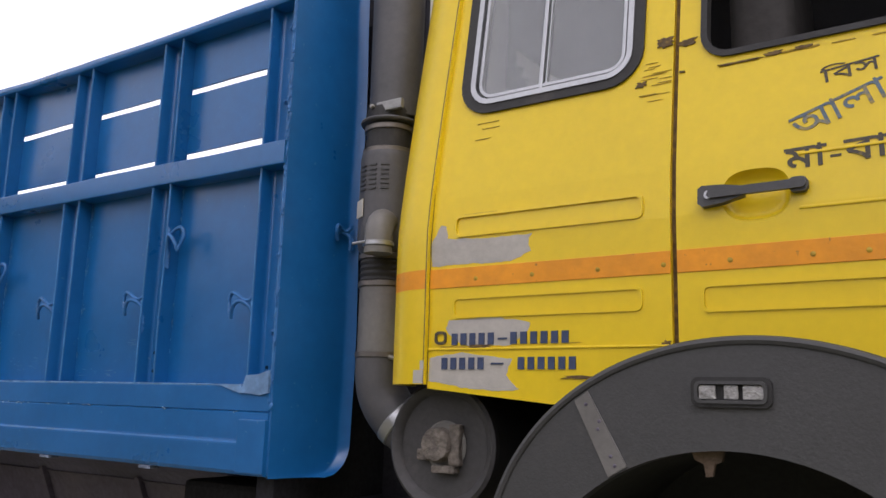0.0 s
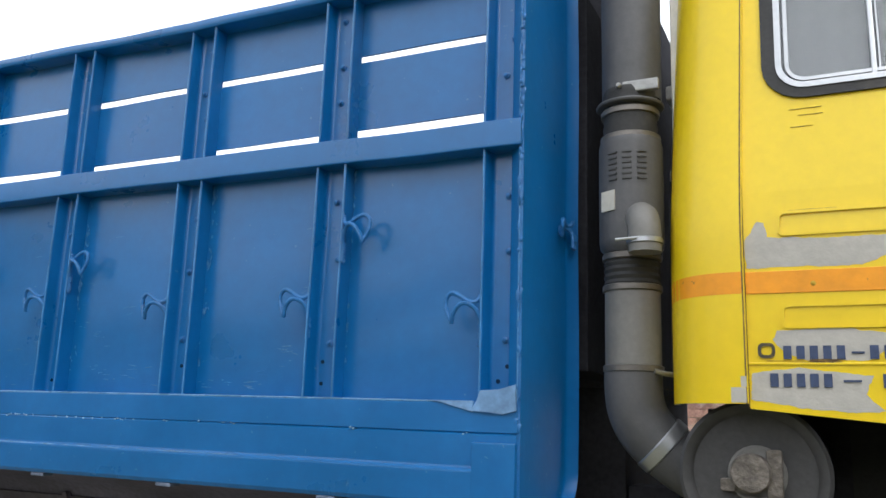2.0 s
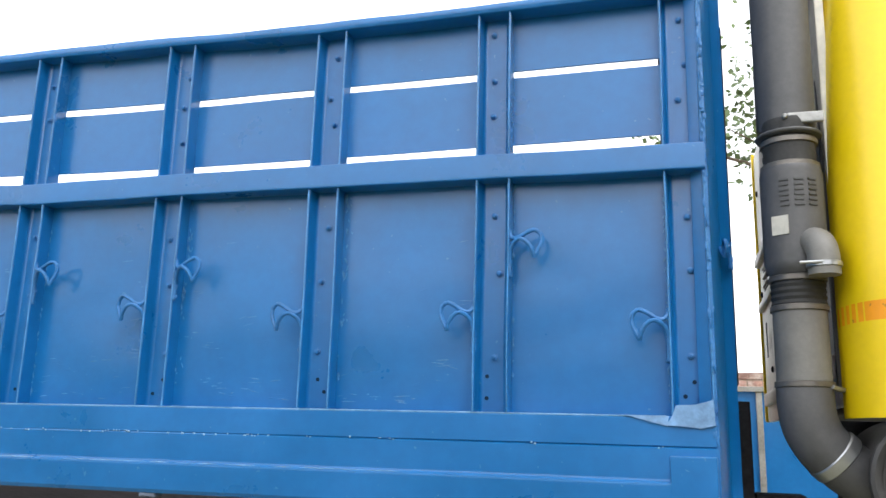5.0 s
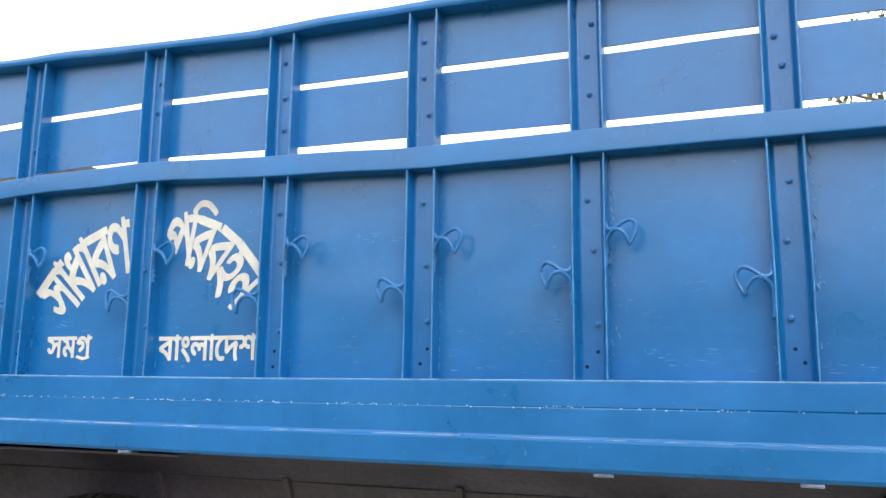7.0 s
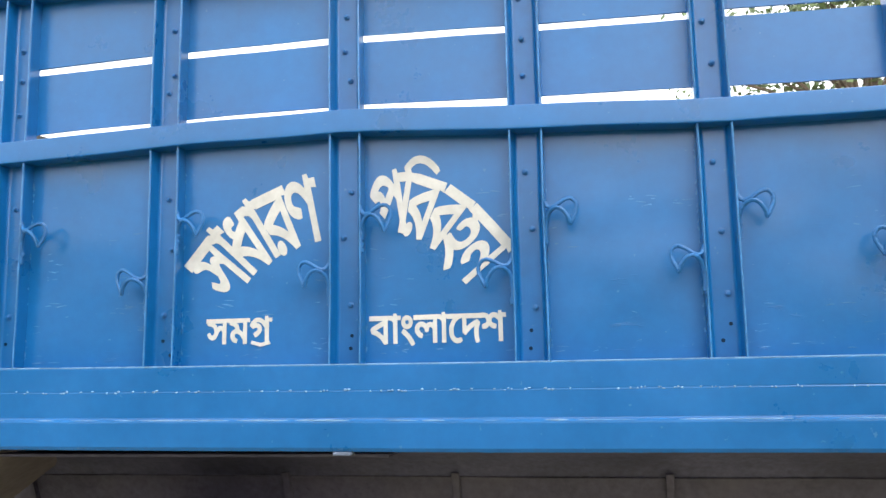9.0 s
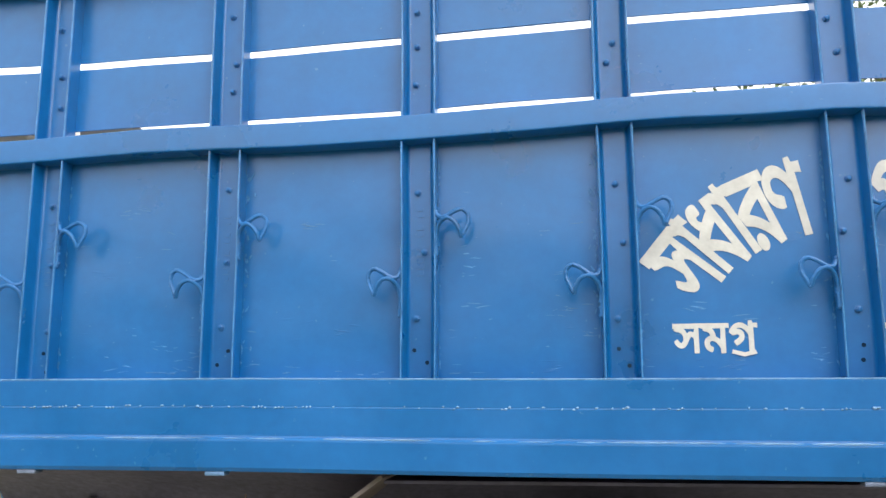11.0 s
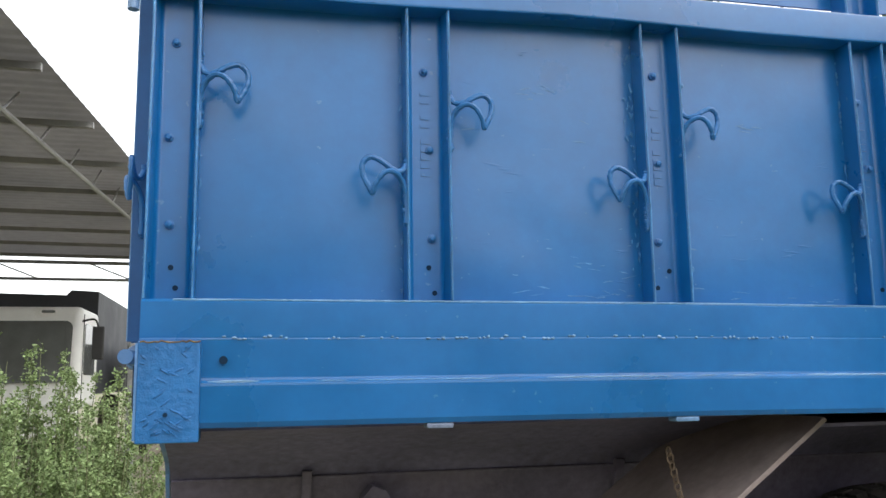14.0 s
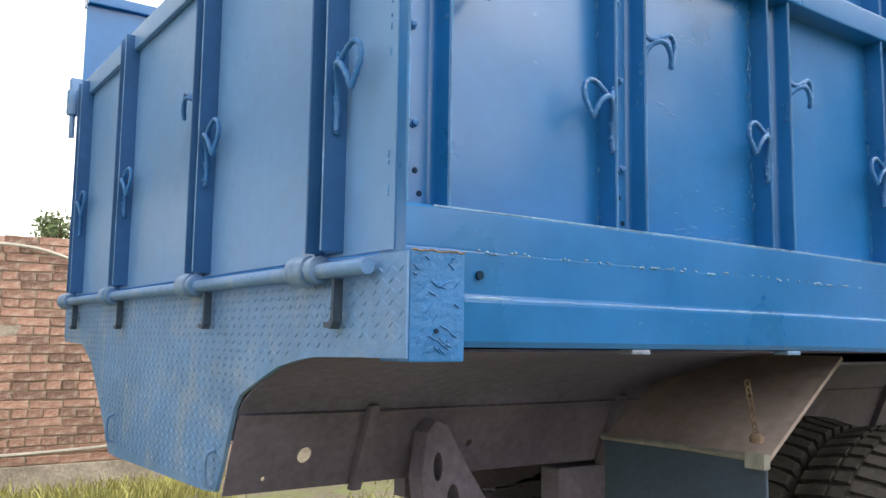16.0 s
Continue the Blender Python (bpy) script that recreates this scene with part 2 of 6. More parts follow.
# ---------------------------------------------------------------- mesh helpers


def thing(name, label, category, at=(0, 0, 0), group="", kind=""):
    ob = new(name)
    ob.location = at
    ob.empty_display_size = 0.2
    return tagged(ob, label, category, group, kind)


def to_mesh(name, bm, mat, smooth=False):
    bmesh.ops.recalc_face_normals(bm, faces=bm.faces)
    me = bpy.data.meshes.new(name)
    bm.to_mesh(me)
    bm.free()
    me.materials.append(mat)
    if smooth:
        for p in me.polygons:
            p.use_smooth = True
        me.set_sharp_from_angle(angle=radians(38))
    return me


def part(name, bm, mat, parent, label="", smooth=False):
    ob = new(name, to_mesh(name, bm, mat, smooth))
    if smooth:
        ob.modifiers.new("even_shading", "WEIGHTED_NORMAL").keep_sharp = True
    if parent is not None:
        ob.parent = parent
        if parent.parent is None:
            ob.matrix_parent_inverse = Matrix.Translation(parent.location).inverted()
    return tagged(ob, label)


def share(name, mesh, m, parent):
    """Another object on a mesh that is already there, at the pose m."""
    ob = new(name, mesh)
    ob.matrix_basis = m
    if parent is not None:
        ob.parent = parent
        if parent.parent is None:
            ob.matrix_parent_inverse = Matrix.Translation(parent.location).inverted()
    return ob


def box(x0, x1, y0, y1, z0, z1, bevel=0.0, bm=None, segments=2):
    own = bm is None
    bm = bmesh.new() if own else bm
    vs = [bm.verts.new((x, y, z)) for x in (x0, x1) for y in (y0, y1) for z in (z0, z1)]
    fs = [bm.faces.new([vs[i] for i in q]) for q in ((0, 1, 3, 2), (4, 6, 7, 5), (0, 4, 5, 1), (2, 3, 7, 6), (0, 2, 6, 4), (1, 5, 7, 3))]
    if bevel:
        bmesh.ops.recalc_face_normals(bm, faces=fs)
        es = {e for f in fs for e in f.edges}
        bmesh.ops.bevel(bm, geom=list(es), offset=bevel, segments=segments, affect="EDGES", profile=0.6)
    return bm


def prism(outline, axis, a, b, holes=(), bm=None, bevel=0.0):
    """A flat shape with holes, given in the two other axes, thickened from a to b along axis."""
    bm = bmesh.new() if bm is None else bm

    def place(u, v, w):
        return {"y": (u, w, v), "x": (w, u, v), "z": (u, v, w)}[axis]
    edges = []
    for loop in (outline, *holes):
        vs = [bm.verts.new(place(u, v, a)) for u, v in loop]
        edges += [bm.edges.new((vs[i], vs[(i + 1) % len(vs)])) for i in range(len(vs))]
    done = bmesh.ops.triangle_fill(bm, edges=edges, use_beauty=True)
    faces = [g for g in done["geom"] if isinstance(g, bmesh.types.BMFace)]
    ex = bmesh.ops.extrude_face_region(bm, geom=faces)
    off = Vector(place(0, 0, b - a))
    for g in ex["geom"]:
        if isinstance(g, bmesh.types.BMVert):
            g.co += off
    return bm


def rounded(x0, x1, z0, z1, r, n=6):
    pts = []
    for cx, cz, a0 in ((x1 - r, z1 - r, 0), (x0 + r, z1 - r, 90), (x0 + r, z0 + r, 180), (x1 - r, z0 + r, 270)):
        pts += [(cx + r * math.cos(radians(a0 + 90 * i / n)), cz + r * math.sin(radians(a0 + 90 * i / n))) for i in range(n + 1)]
    return pts


def tube(path, r, sides=8, bm=None, radii=None, caps=True):
    """A round bar along a path."""
    bm = bmesh.new() if bm is None else bm
    pts = [Vector(p) for p in path]
    rings, up = [], None
    for i, p in enumerate(pts):
        d = (pts[min(i + 1, len(pts) - 1)] - pts[max(i - 1, 0)]).normalized()
        if up is None:
            up = d.orthogonal().normalized()
        up = (up - d * up.dot(d)).normalized()
        side = d.cross(up)
        rr = radii[i] if radii else r
        rings.append([bm.verts.new(p + (up * math.cos(2 * math.pi * k / sides) + side * math.sin(2 * math.pi * k / sides)) * rr) for k in range(sides)])
    for a, b in zip(rings, rings[1:]):
        for k in range(sides):
            bm.faces.new((a[k], a[(k + 1) % sides], b[(k + 1) % sides], b[k]))
    if caps:
        bm.faces.new(rings[0][::-1])
        bm.faces.new(rings[-1])
    return bm


def lathe(profile, centre, axis="z", n=28, bm=None):
    """A turned shape: profile of (radius, height) about an axis through centre."""
    bm = bmesh.new() if bm is None else bm
    rings = []
    for r, h in profile:
        ring = []
        for k in range(n):
            c, s = r * math.cos(2 * math.pi * k / n), r * math.sin(2 * math.pi * k / n)
            v = {"z": (c, s, h), "y": (c, h, s), "x": (h, c, s)}[axis]
            ring.append(bm.verts.new(Vector(centre) + Vector(v)))
        rings.append(ring)
    for a, b in zip(rings, rings[1:]):
        for k in range(n):
            bm.faces.new((a[k], a[(k + 1) % n], b[(k + 1) % n], b[k]))
    bm.faces.new(rings[0][::-1])
    bm.faces.new(rings[-1])
    return bm


def curve_at(points, x):
    """Straight-line interpolation through (x, value) pairs sorted by x."""
    return float(np.interp(x, [p[0] for p in points], [p[1] for p in points]))


def smooth_path(pts, n=6):
    """Catmull-Rom through the points."""
    v = [Vector(p) for p in pts]
    v = [v[0] * 2 - v[1]] + v + [v[-1] * 2 - v[-2]]
    out = []
    for a, b, c, d in zip(v, v[1:], v[2:], v[3:]):
        for i in range(n):
            t = i / n
            out.append(0.5 * ((2 * b) + (c - a) * t + (2 * a - 5 * b + 4 * c - d) * t * t + (3 * b - a - 3 * c + d) * t ** 3))
    return out + [v[-2]]


def wobble(x, seed, size):
    return size * noise.noise(Vector((x, seed * 7.3, seed * 1.7)))

# ---------------------------------------------------------------- ground
bm = bmesh.new()
bmesh.ops.create_grid(bm, x_segments=120, y_segments=120, size=14)
for v in bm.verts:
    v.co.z = 0.05 * noise.noise(v.co * 0.5) + 0.02 * noise.noise(v.co * 2.3)
rim = [e for e in bm.edges if e.is_boundary]
far = bmesh.ops.extrude_edge_only(bm, edges=rim)
for g in far["geom"]:
    if isinstance(g, bmesh.types.BMVert):
        d = Vector((g.co.x, g.co.y, 0)).normalized()
        g.co = Vector((d.x * 900, d.y * 900, 0))
ground = part("ground", bm, SOIL, None, smooth=True)
tagged(ground, "dry brown soil with patches of green grass", "ground", kind="structure")

# ---------------------------------------------------------------- the blue tipping truck
truck = thing("dump_truck", "blue steel tipper body behind a yellow cab, parked on grass", "truck", (-2.5, 1.1, 0))

X_FRONT, X_REAR, WIDTH = -0.495, -6.11, 2.36
POSTS = (-1.026, -1.504, -2.000, -2.488, -2.978, -3.485, -4.033, -4.534, -5.062, -5.578)
LEDGE, WELD, CREASE, SKIRT_FOOT = 1.476, 1.406, 1.328, 1.246
RAIL = ((-6.2, 2.071), (-5.7, 2.071), (-5.3, 2.085), (-4.8, 2.082), (-4.5, 2.087), (-4.2, 2.094), (-3.9, 2.106), (-3.5, 2.108), (-3.1, 2.091), (-2.8, 2.078), (-2.45, 2.066), (-1.9, 2.066), (-1.2, 2.062), (-0.4, 2.053))
TOP = ((-6.2, 2.594), (-4.4, 2.612), (-4, 2.596), (-3.7, 2.586), (-3.1, 2.554), (-2.5, 2.555), (-2.04, 2.548), (-1.55, 2.531), (-1.1, 2.533), (-0.4, 2.536))
GAP_HIGH = ((-6.2, 2.367), (-5.5, 2.359), (-5, 2.362), (-4.5, 2.374), (-4, 2.388), (-3.5, 2.393), (-2.94, 2.379), (-2.45, 2.371), (-1.97, 2.364), (-0.4, 2.358))
GAP_LOW = ((-6.2, 2.169), (-5.5, 2.175), (-5, 2.180), (-4.5, 2.187), (-4, 2.198), (-3.45, 2.204), (-2.94, 2.190), (-2.45, 2.180), (-1.95, 2.170), (-0.4, 2.168))
SAG = ((-6.2, 0.004), (-5.0, 0.001), (-4.3, -0.006), (-3.1, -0.012), (-2.3, -0.012), (-1.1, -0.013), (-0.4, -0.015))


def strip(lower, upper, y, thick, steps=260, x0=X_FRONT, x1=X_REAR, dent=0.0, seed=1):
    """A long upright sheet between two curves, slightly dented."""
    bm = bmesh.new()
    rows = []
    for i in range(steps + 1):
        x = x0 + (x1 - x0) * i / steps
        lo, hi = lower(x), upper(x)
        ring = []
        for k in range(25):
            z = lo + (hi - lo) * k / 24
            e = dent * noise.noise(Vector((x * 2.1, z * 2.7, seed))) + dent * 0.4 * noise.noise(Vector((x * 7, z * 8, seed)))
            ring.append(bm.verts.new((x, y + e, z)))
        back = [bm.verts.new((x, y + thick, hi)), bm.verts.new((x, y + thick, lo))]
        rows.append(ring + back)
    n = len(rows[0])
    for a, b in zip(rows, rows[1:]):
        for k in range(n):
            bm.faces.new((a[k], a[(k + 1) % n], b[(k + 1) % n], b[k]))
    bm.faces.new(rows[0])
    bm.faces.new(rows[-1][::-1])
    return bm


def bar(lower, height, y0, y1, steps=160, x0=X_FRONT, x1=X_REAR, dent=0.004, seed=3, soft=0.006):
    """A long rail of rounded section whose faces are dented."""
    bm = bmesh.new()
    rows = []
    for i in range(steps + 1):
        x = x0 + (x1 - x0) * i / steps
        lo = lower(x) + wobble(x * 3.1, seed, dent)
        hi = lo + height + wobble(x * 2.3, seed + 5, dent * 0.8)
        e = wobble(x * 2.7, seed + 9, dent)
        s = soft
        sec = ((y1, hi), (y0 + s + e, hi), (y0 + e + s * 0.3, hi - s * 0.3), (y0 + e, hi - s), (y0 + e, lo + s), (y0 + e + s * 0.3, lo + s * 0.3), (y0 + s + e, lo), (y1, lo))
        rows.append([bm.verts.new((x, y, z)) for y, z in sec])
    n = len(rows[0])
    for a, b in zip(rows, rows[1:]):
        for k in range(n):
            bm.faces.new((a[k], a[(k + 1) % n], b[(k + 1) % n], b[k]))
    bm.faces.new(rows[0])
    bm.faces.new(rows[-1][::-1])
    return bm


def sag(x):
    """How far the lower beam hangs off level."""
    return curve_at(SAG, x)


# near side: boards, rails and skirt
part("lower_side_panel", strip(lambda x: LEDGE - 0.03, lambda x: curve_at(RAIL, x) + 0.04, 0.0, 0.006, dent=0.0035, seed=2), BLUE, truck, smooth=True)
part("side_board", strip(lambda x: curve_at(GAP_LOW, x) + wobble(x * 3, 2, 0.003), lambda x: curve_at(GAP_HIGH, x) + wobble(x * 4, 4, 0.002), 0.0, 0.006, dent=0.004, seed=5), BLUE, truck, smooth=True)
part("side_board", strip(lambda x: curve_at(GAP_HIGH, x) + 0.021 + wobble(x * 3.7, 6, 0.003), lambda x: curve_at(TOP, x) + 0.01, 0.0, 0.006, dent=0.004, seed=8), BLUE, truck, smooth=True)
part("middle_rail", bar(lambda x: curve_at(RAIL, x), 0.068, -0.056, 0.0005, x1=X_REAR + 0.01), BLUE, truck, smooth=True)
part("top_rail", bar(lambda x: curve_at(TOP, x), 0.034, -0.058, 0.03, dent=0.007, seed=11, soft=0.012), BLUE, truck, "dented blue top rail", smooth=True)

bm = bmesh.new()
rows = []
for i in range(441):
    x = X_FRONT - 0.002 + (X_REAR + 0.003 - X_FRONT) * i / 440
    e = wobble(x * 1.9, 21, 0.003)
    d = 0.0052 + 0.0012 * noise.noise(Vector((x * 1.6, 3.3, 3)))
    g = 0.0003 + 0.0040 * min(1.0, max(0.0, (x + 2.4) / 1.2))
    sec = ((0.0005, LEDGE), (-0.046 + e, LEDGE), (-0.0515 + e, LEDGE - 0.005), (-0.0520 + e, WELD + 0.003), (-0.0521 + g + e, WELD), (-0.0522 + e, WELD - 0.003),
           (-0.0528 + e, CREASE + 0.006), (-0.0536 + e, CREASE + 0.0015), (-0.0555 + e - d, CREASE - 0.0030), (-0.0561 + e - d, CREASE - 0.008), (-0.0610 + e, SKIRT_FOOT + 0.01),
           (-0.056 + e, SKIRT_FOOT), (0.03, SKIRT_FOOT), (0.03, LEDGE - 0.02))
    rows.append([bm.verts.new((x, y, z + sag(x))) for y, z in sec])
n = len(rows[0])
for a, b in zip(rows, rows[1:]):
    for k in range(n):
        bm.faces.new((a[k], a[(k + 1) % n], b[(k + 1) % n], b[k]))
bm.faces.new(rows[0])
bm.faces.new(rows[-1][::-1])
skirt = part("skirt_beam", bm, BLUE, truck, "folded blue steel lower beam")

rng = random.Random(4)
bm = bmesh.new()
x = X_FRONT - 0.12
while x > X_REAR + 0.12:
    w = rng.uniform(0.002, 0.0055)
    for q in range(rng.choice((1, 1, 1, 2, 3)) if rng.random() < (0.25 if x > -1.6 else 0.92) else 0):
        bmesh.ops.create_icosphere(bm, subdivisions=1, radius=1.0, matrix=Matrix.LocRotScale((x - q * 0.009, -0.0535, WELD + sag(x) + rng.uniform(-0.003, 0.003)), None, (w, 0.0032, rng.uniform(0.0016, 0.0034))))
    x -= rng.choice((0.03, 0.036, 0.045, 0.06))
tagged(part("weld_bead", bm, BEAD_GLINT, skirt, "row of small pale weld spots", smooth=True), kind="stuff")
# Broken pale line painted in as the highlight along the fold.
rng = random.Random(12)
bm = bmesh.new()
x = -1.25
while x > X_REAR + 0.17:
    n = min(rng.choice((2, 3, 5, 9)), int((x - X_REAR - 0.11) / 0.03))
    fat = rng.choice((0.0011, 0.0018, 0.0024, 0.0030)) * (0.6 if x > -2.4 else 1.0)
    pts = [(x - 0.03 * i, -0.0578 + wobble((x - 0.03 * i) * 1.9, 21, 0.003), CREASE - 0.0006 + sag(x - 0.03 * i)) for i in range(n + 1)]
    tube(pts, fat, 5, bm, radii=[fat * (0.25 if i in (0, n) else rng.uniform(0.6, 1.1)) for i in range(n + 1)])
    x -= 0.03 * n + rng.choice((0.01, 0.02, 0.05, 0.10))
tagged(part("worn_crease", bm, BEAD_GLINT, skirt, "broken pale highlight painted along the fold", smooth=True), kind="stuff")
# Worn ledge edge, paled further to read as a highlight.
part("worn_edge", tube([(X_FRONT - 0.11 - 0.05 * i, -0.0485 + wobble((X_FRONT - 0.11 - 0.05 * i) * 1.9, 21, 0.003), LEDGE - 0.0008 + sag(X_FRONT - 0.11 - 0.05 * i)) for i in range(110)], 0.0019, 5), BEAD_GLINT, skirt, "pale worn ledge edge with painted highlight")
for hx, hz, r in ((-5.964, 1.369, 0.0075), (-6.06, 1.275, 0.004)):
    part("bolt_hole", lathe(((r, 0), (r, 0.004)), (hx, -0.0595 if r > 0.005 else -0.0715, hz), "y", 14), HOLE, skirt, "dark bolt hole")
for bx in (-0.98, -1.49, -1.97, -3.489, -5.05, -5.565):
    part("bracket_tab", box(bx - 0.026, bx + 0.026, -0.056, -0.02, SKIRT_FOOT - 0.011 + sag(bx), SKIRT_FOOT - 0.001 + sag(bx), 0.003), BLUE_PALE if bx == -5.05 else TAB, skirt)

HOOK_LINE = ((0.0, -0.100, 0.0), (0.0, -0.045, 0.0), (0.010, -0.014, -0.010), (0.030, 0.000, -0.026), (0.050, -0.006, -0.030), (0.066, -0.028, -0.026), (0.071, -0.046, -0.020),
             (0.078, -0.034, -0.018), (0.090, -0.008, -0.014), (0.089, 0.016, -0.014), (0.074, 0.028, -0.016), (0.054, 0.022, -0.018), (0.028, 0.006, -0.016), (0.010, 0.006, -0.008), (0.0, 0.022, 0.0), (0.0, 0.034, 0.0))


def hook(x, z, side, y, parent, seed, name="rope_hook", turn=None, size=1.0):
    r = random.Random(seed)
    grow = r.uniform(0.88, 0.98) * size
    lean = r.uniform(-0.12, 0.12)
    pts = []
    for u, v, w in HOOK_LINE:
        u2, v2 = u * grow, (v + u * lean) * grow
        pts.append((x + side * u2, y + w * 0.8, z + v2) if turn is None else (turn + w * 0.8, x + side * u2, z + v2))
    line = smooth_path(pts, 5)
    rad = [0.0055 + 0.0007 * math.sin(i * 2.1) for i in range(len(line))]
    bm = tube(line, 0.0055, 8, radii=rad)
    for k in range(7):
        a = Vector(pts[0]).lerp(Vector(pts[1]), k / 6)
        bmesh.ops.create_icosphere(bm, subdivisions=1, radius=r.uniform(0.006, 0.0085), matrix=Matrix.Translation(a + Vector((r.uniform(-0.003, 0.003), 0.003, 0))))
    return part(name, bm, BLUE_ROUGH, parent, "bent blue bar welded to the post", smooth=True)


def channel(cx, z0, z1, width=0.092, deep=0.046, y=0.0, flip=1):
    """An upright steel channel whose two lips point outwards."""
    w, t = width / 2, 0.006
    half = ((0.0, 0.001), (0.0, -deep), (t * 0.5, -deep - 0.0015), (t, -deep), (t * 1.75, -0.018), (t * 2.2, -0.0115), (t * 2.9, -0.0075), (t * 3.6, -0.006))
    sec = [(-w + u, v) for u, v in half] + [(w - u, v) for u, v in half[::-1]]
    bm = bmesh.new()
    rings = []
    for i in range(25):
        z = z0 + (z1 - z0) * i / 24
        e = wobble(z * 3, cx, 0.003)
        rings.append([bm.verts.new((cx + u + e, y + v * flip, z)) for u, v in sec])
    n = len(sec)
    for a, b in zip(rings, rings[1:]):
        for k in range(n):
            bm.faces.new((a[k], a[(k + 1) % n], b[(k + 1) % n], b[k]))
    bm.faces.new(rings[0])
    bm.faces.new(rings[-1][::-1])
    return bm


bolt_mesh = to_mesh("bolt", lathe(((0.0095, 0), (0.0095, -0.003), (0.006, -0.004), (0.006, -0.009), (0.003, -0.0105)), (0, 0, 0), "y", 8), BLUE_ROUGH)
hole_mesh = to_mesh("bolt_hole", lathe(((0.0052, 0), (0.0052, -0.0015)), (0, 0, 0), "y", 10), HOLE)
HOOKS = ((1.718, 1.906), (1.722, None), (1.755, 1.860), (1.730, 1.865), (1.724, 1.872), (1.731, 1.880), (1.724, 1.891), (1.730, 1.885), (1.737, 1.885), (1.737, 1.884))
BOLT_HEIGHTS = (1.612, 1.800, 1.965, 2.262, 2.345, 2.470)


def side_post(cx, k, width=0.092, bolts_x=0.0):
    r = random.Random(100 + k)
    p = part("side_post", channel(cx, LEDGE + sag(cx), curve_at(TOP, cx) + 0.008, width), BLUE, truck, smooth=True)
    for z in BOLT_HEIGHTS:
        share("bolt", bolt_mesh, pose(cx + bolts_x + r.uniform(-0.014, 0.014), -0.006, z + r.uniform(-0.02, 0.02)), p)
    for z in (1.505, 1.548):
        share("bolt_hole", hole_mesh, pose(cx + bolts_x + r.uniform(-0.02, 0.02), -0.006, z + r.uniform(-0.01, 0.01)), p)
    w = width / 2
    # Thin pale tubes draw the highlight on each lip tip.
    for side in (-1, 1):
        line = []
        for i in range(25):
            z = LEDGE + sag(cx) + 0.002 + (curve_at(TOP, cx) + 0.004 - LEDGE - sag(cx)) * i / 24
            line.append((cx + side * (w - 0.003) + wobble(z * 3, cx, 0.003), -0.0478, z))
        part("lip_edge", tube(line, 0.0021, 5, radii=[0.0019 + 0.0006 * math.sin(i * 2.7 + cx * 9 + side) for i in range(25)]), LIP_GLINT, p, "pale highlight painted along the lip edge")
    bm = bmesh.new()
    for s in (-1, 1):
        lots = r.choice((14, 22, 38)) if s < 0 else r.choice((10, 18, 32))
        for i in range(lots):
            z = LEDGE + 0.02 + r.random() ** (0.7 if lots > 30 else 1.0) * 0.56
            out = abs(r.gauss(0, 0.010)) if lots > 30 else 0.001
            bmesh.ops.create_icosphere(bm, subdivisions=1, radius=1.0, matrix=Matrix.LocRotScale(
                (cx + s * (width / 2 + 0.002 + out), -0.001 - 0.003 * r.random(), z), Euler((0, r.uniform(-0.6, 0.6), 0)), (r.uniform(0.0015, 0.0035), r.uniform(0.0010, 0.0018), r.uniform(0.003, 0.010))))
    tagged(part("weld_seam", bm, LIP_GLINT, p, "lumpy painted weld seam", smooth=True), kind="stuff")
    return p


for k, cx in enumerate(POSTS, 1):
    p = side_post(cx, k)
    left, right = HOOKS[k - 1]
    hook(cx - 0.046, left - 0.009, -1, -0.040, p, 10 + k)
    if right:
        hook(cx + 0.046, right - 0.009, 1, -0.040, p, 40 + k)
    if k >= 8:
        bm = bmesh.new()
        for i, (h, w) in enumerate(((0.014, 0.018), (0.012, 0.018), (0.016, 0.018), (0.010, 0.018), (0.014, 0.018), (0, 0), (0.010, 0.018), (0.013, 0.018), (0, 0), (0.007, 0.018), (0.010, 0.018))):
            if h:
                z = 1.735 + i * 0.017
                box(cx - 0.009, cx + 0.009, -0.0078, -0.005, z, z + h * 0.75, bm=bm)
        tagged(part("mill_mark", bm, BLUE, p, "raised rolled-in marks"), kind="stuff")
front_post = side_post(-0.545, 30, 0.098)
hook(-0.594, 1.683, -1, -0.040, front_post, 61)
rear_post = side_post(X_REAR + 0.046, 31, 0.090)
hook(X_REAR + 0.091, 1.905, 1, -0.040, rear_post, 62)

# a pale welded plate at the front foot, and the rough tread plate at the rear foot
part("corner_foot_plate", box(-0.600, -0.496, -0.0625, -0.03, SKIRT_FOOT - 0.010, 1.372, 0.004), BLUE, truck, smooth=True)
bm = prism([(-0.606, 1.440), (-0.592, 1.462), (-0.583, 1.486), (-0.540, 1.488), (-0.500, 1.499), (-0.497, 1.442), (-0.530, 1.434), (-0.560, 1.438)], "y", -0.058, -0.050)
part("gusset_plate", bm, BLUE_PALE, truck, "pale scuffed corner plate")
bm = prism([(-0.700, LEDGE - 0.013), (-0.600, LEDGE - 0.014), (-0.602, 1.438)], "y", -0.056, -0.050)
part("gusset_plate", bm, BLUE_PALE, truck, "pale scuffed corner plate")
part("corner_upright", box(-0.502, -0.490, -0.048, 0.004, SKIRT_FOOT - 0.012, 2.55, 0.004), BLUE_ROUGH, truck, smooth=True)
r = random.Random(15)
bm = bmesh.new()
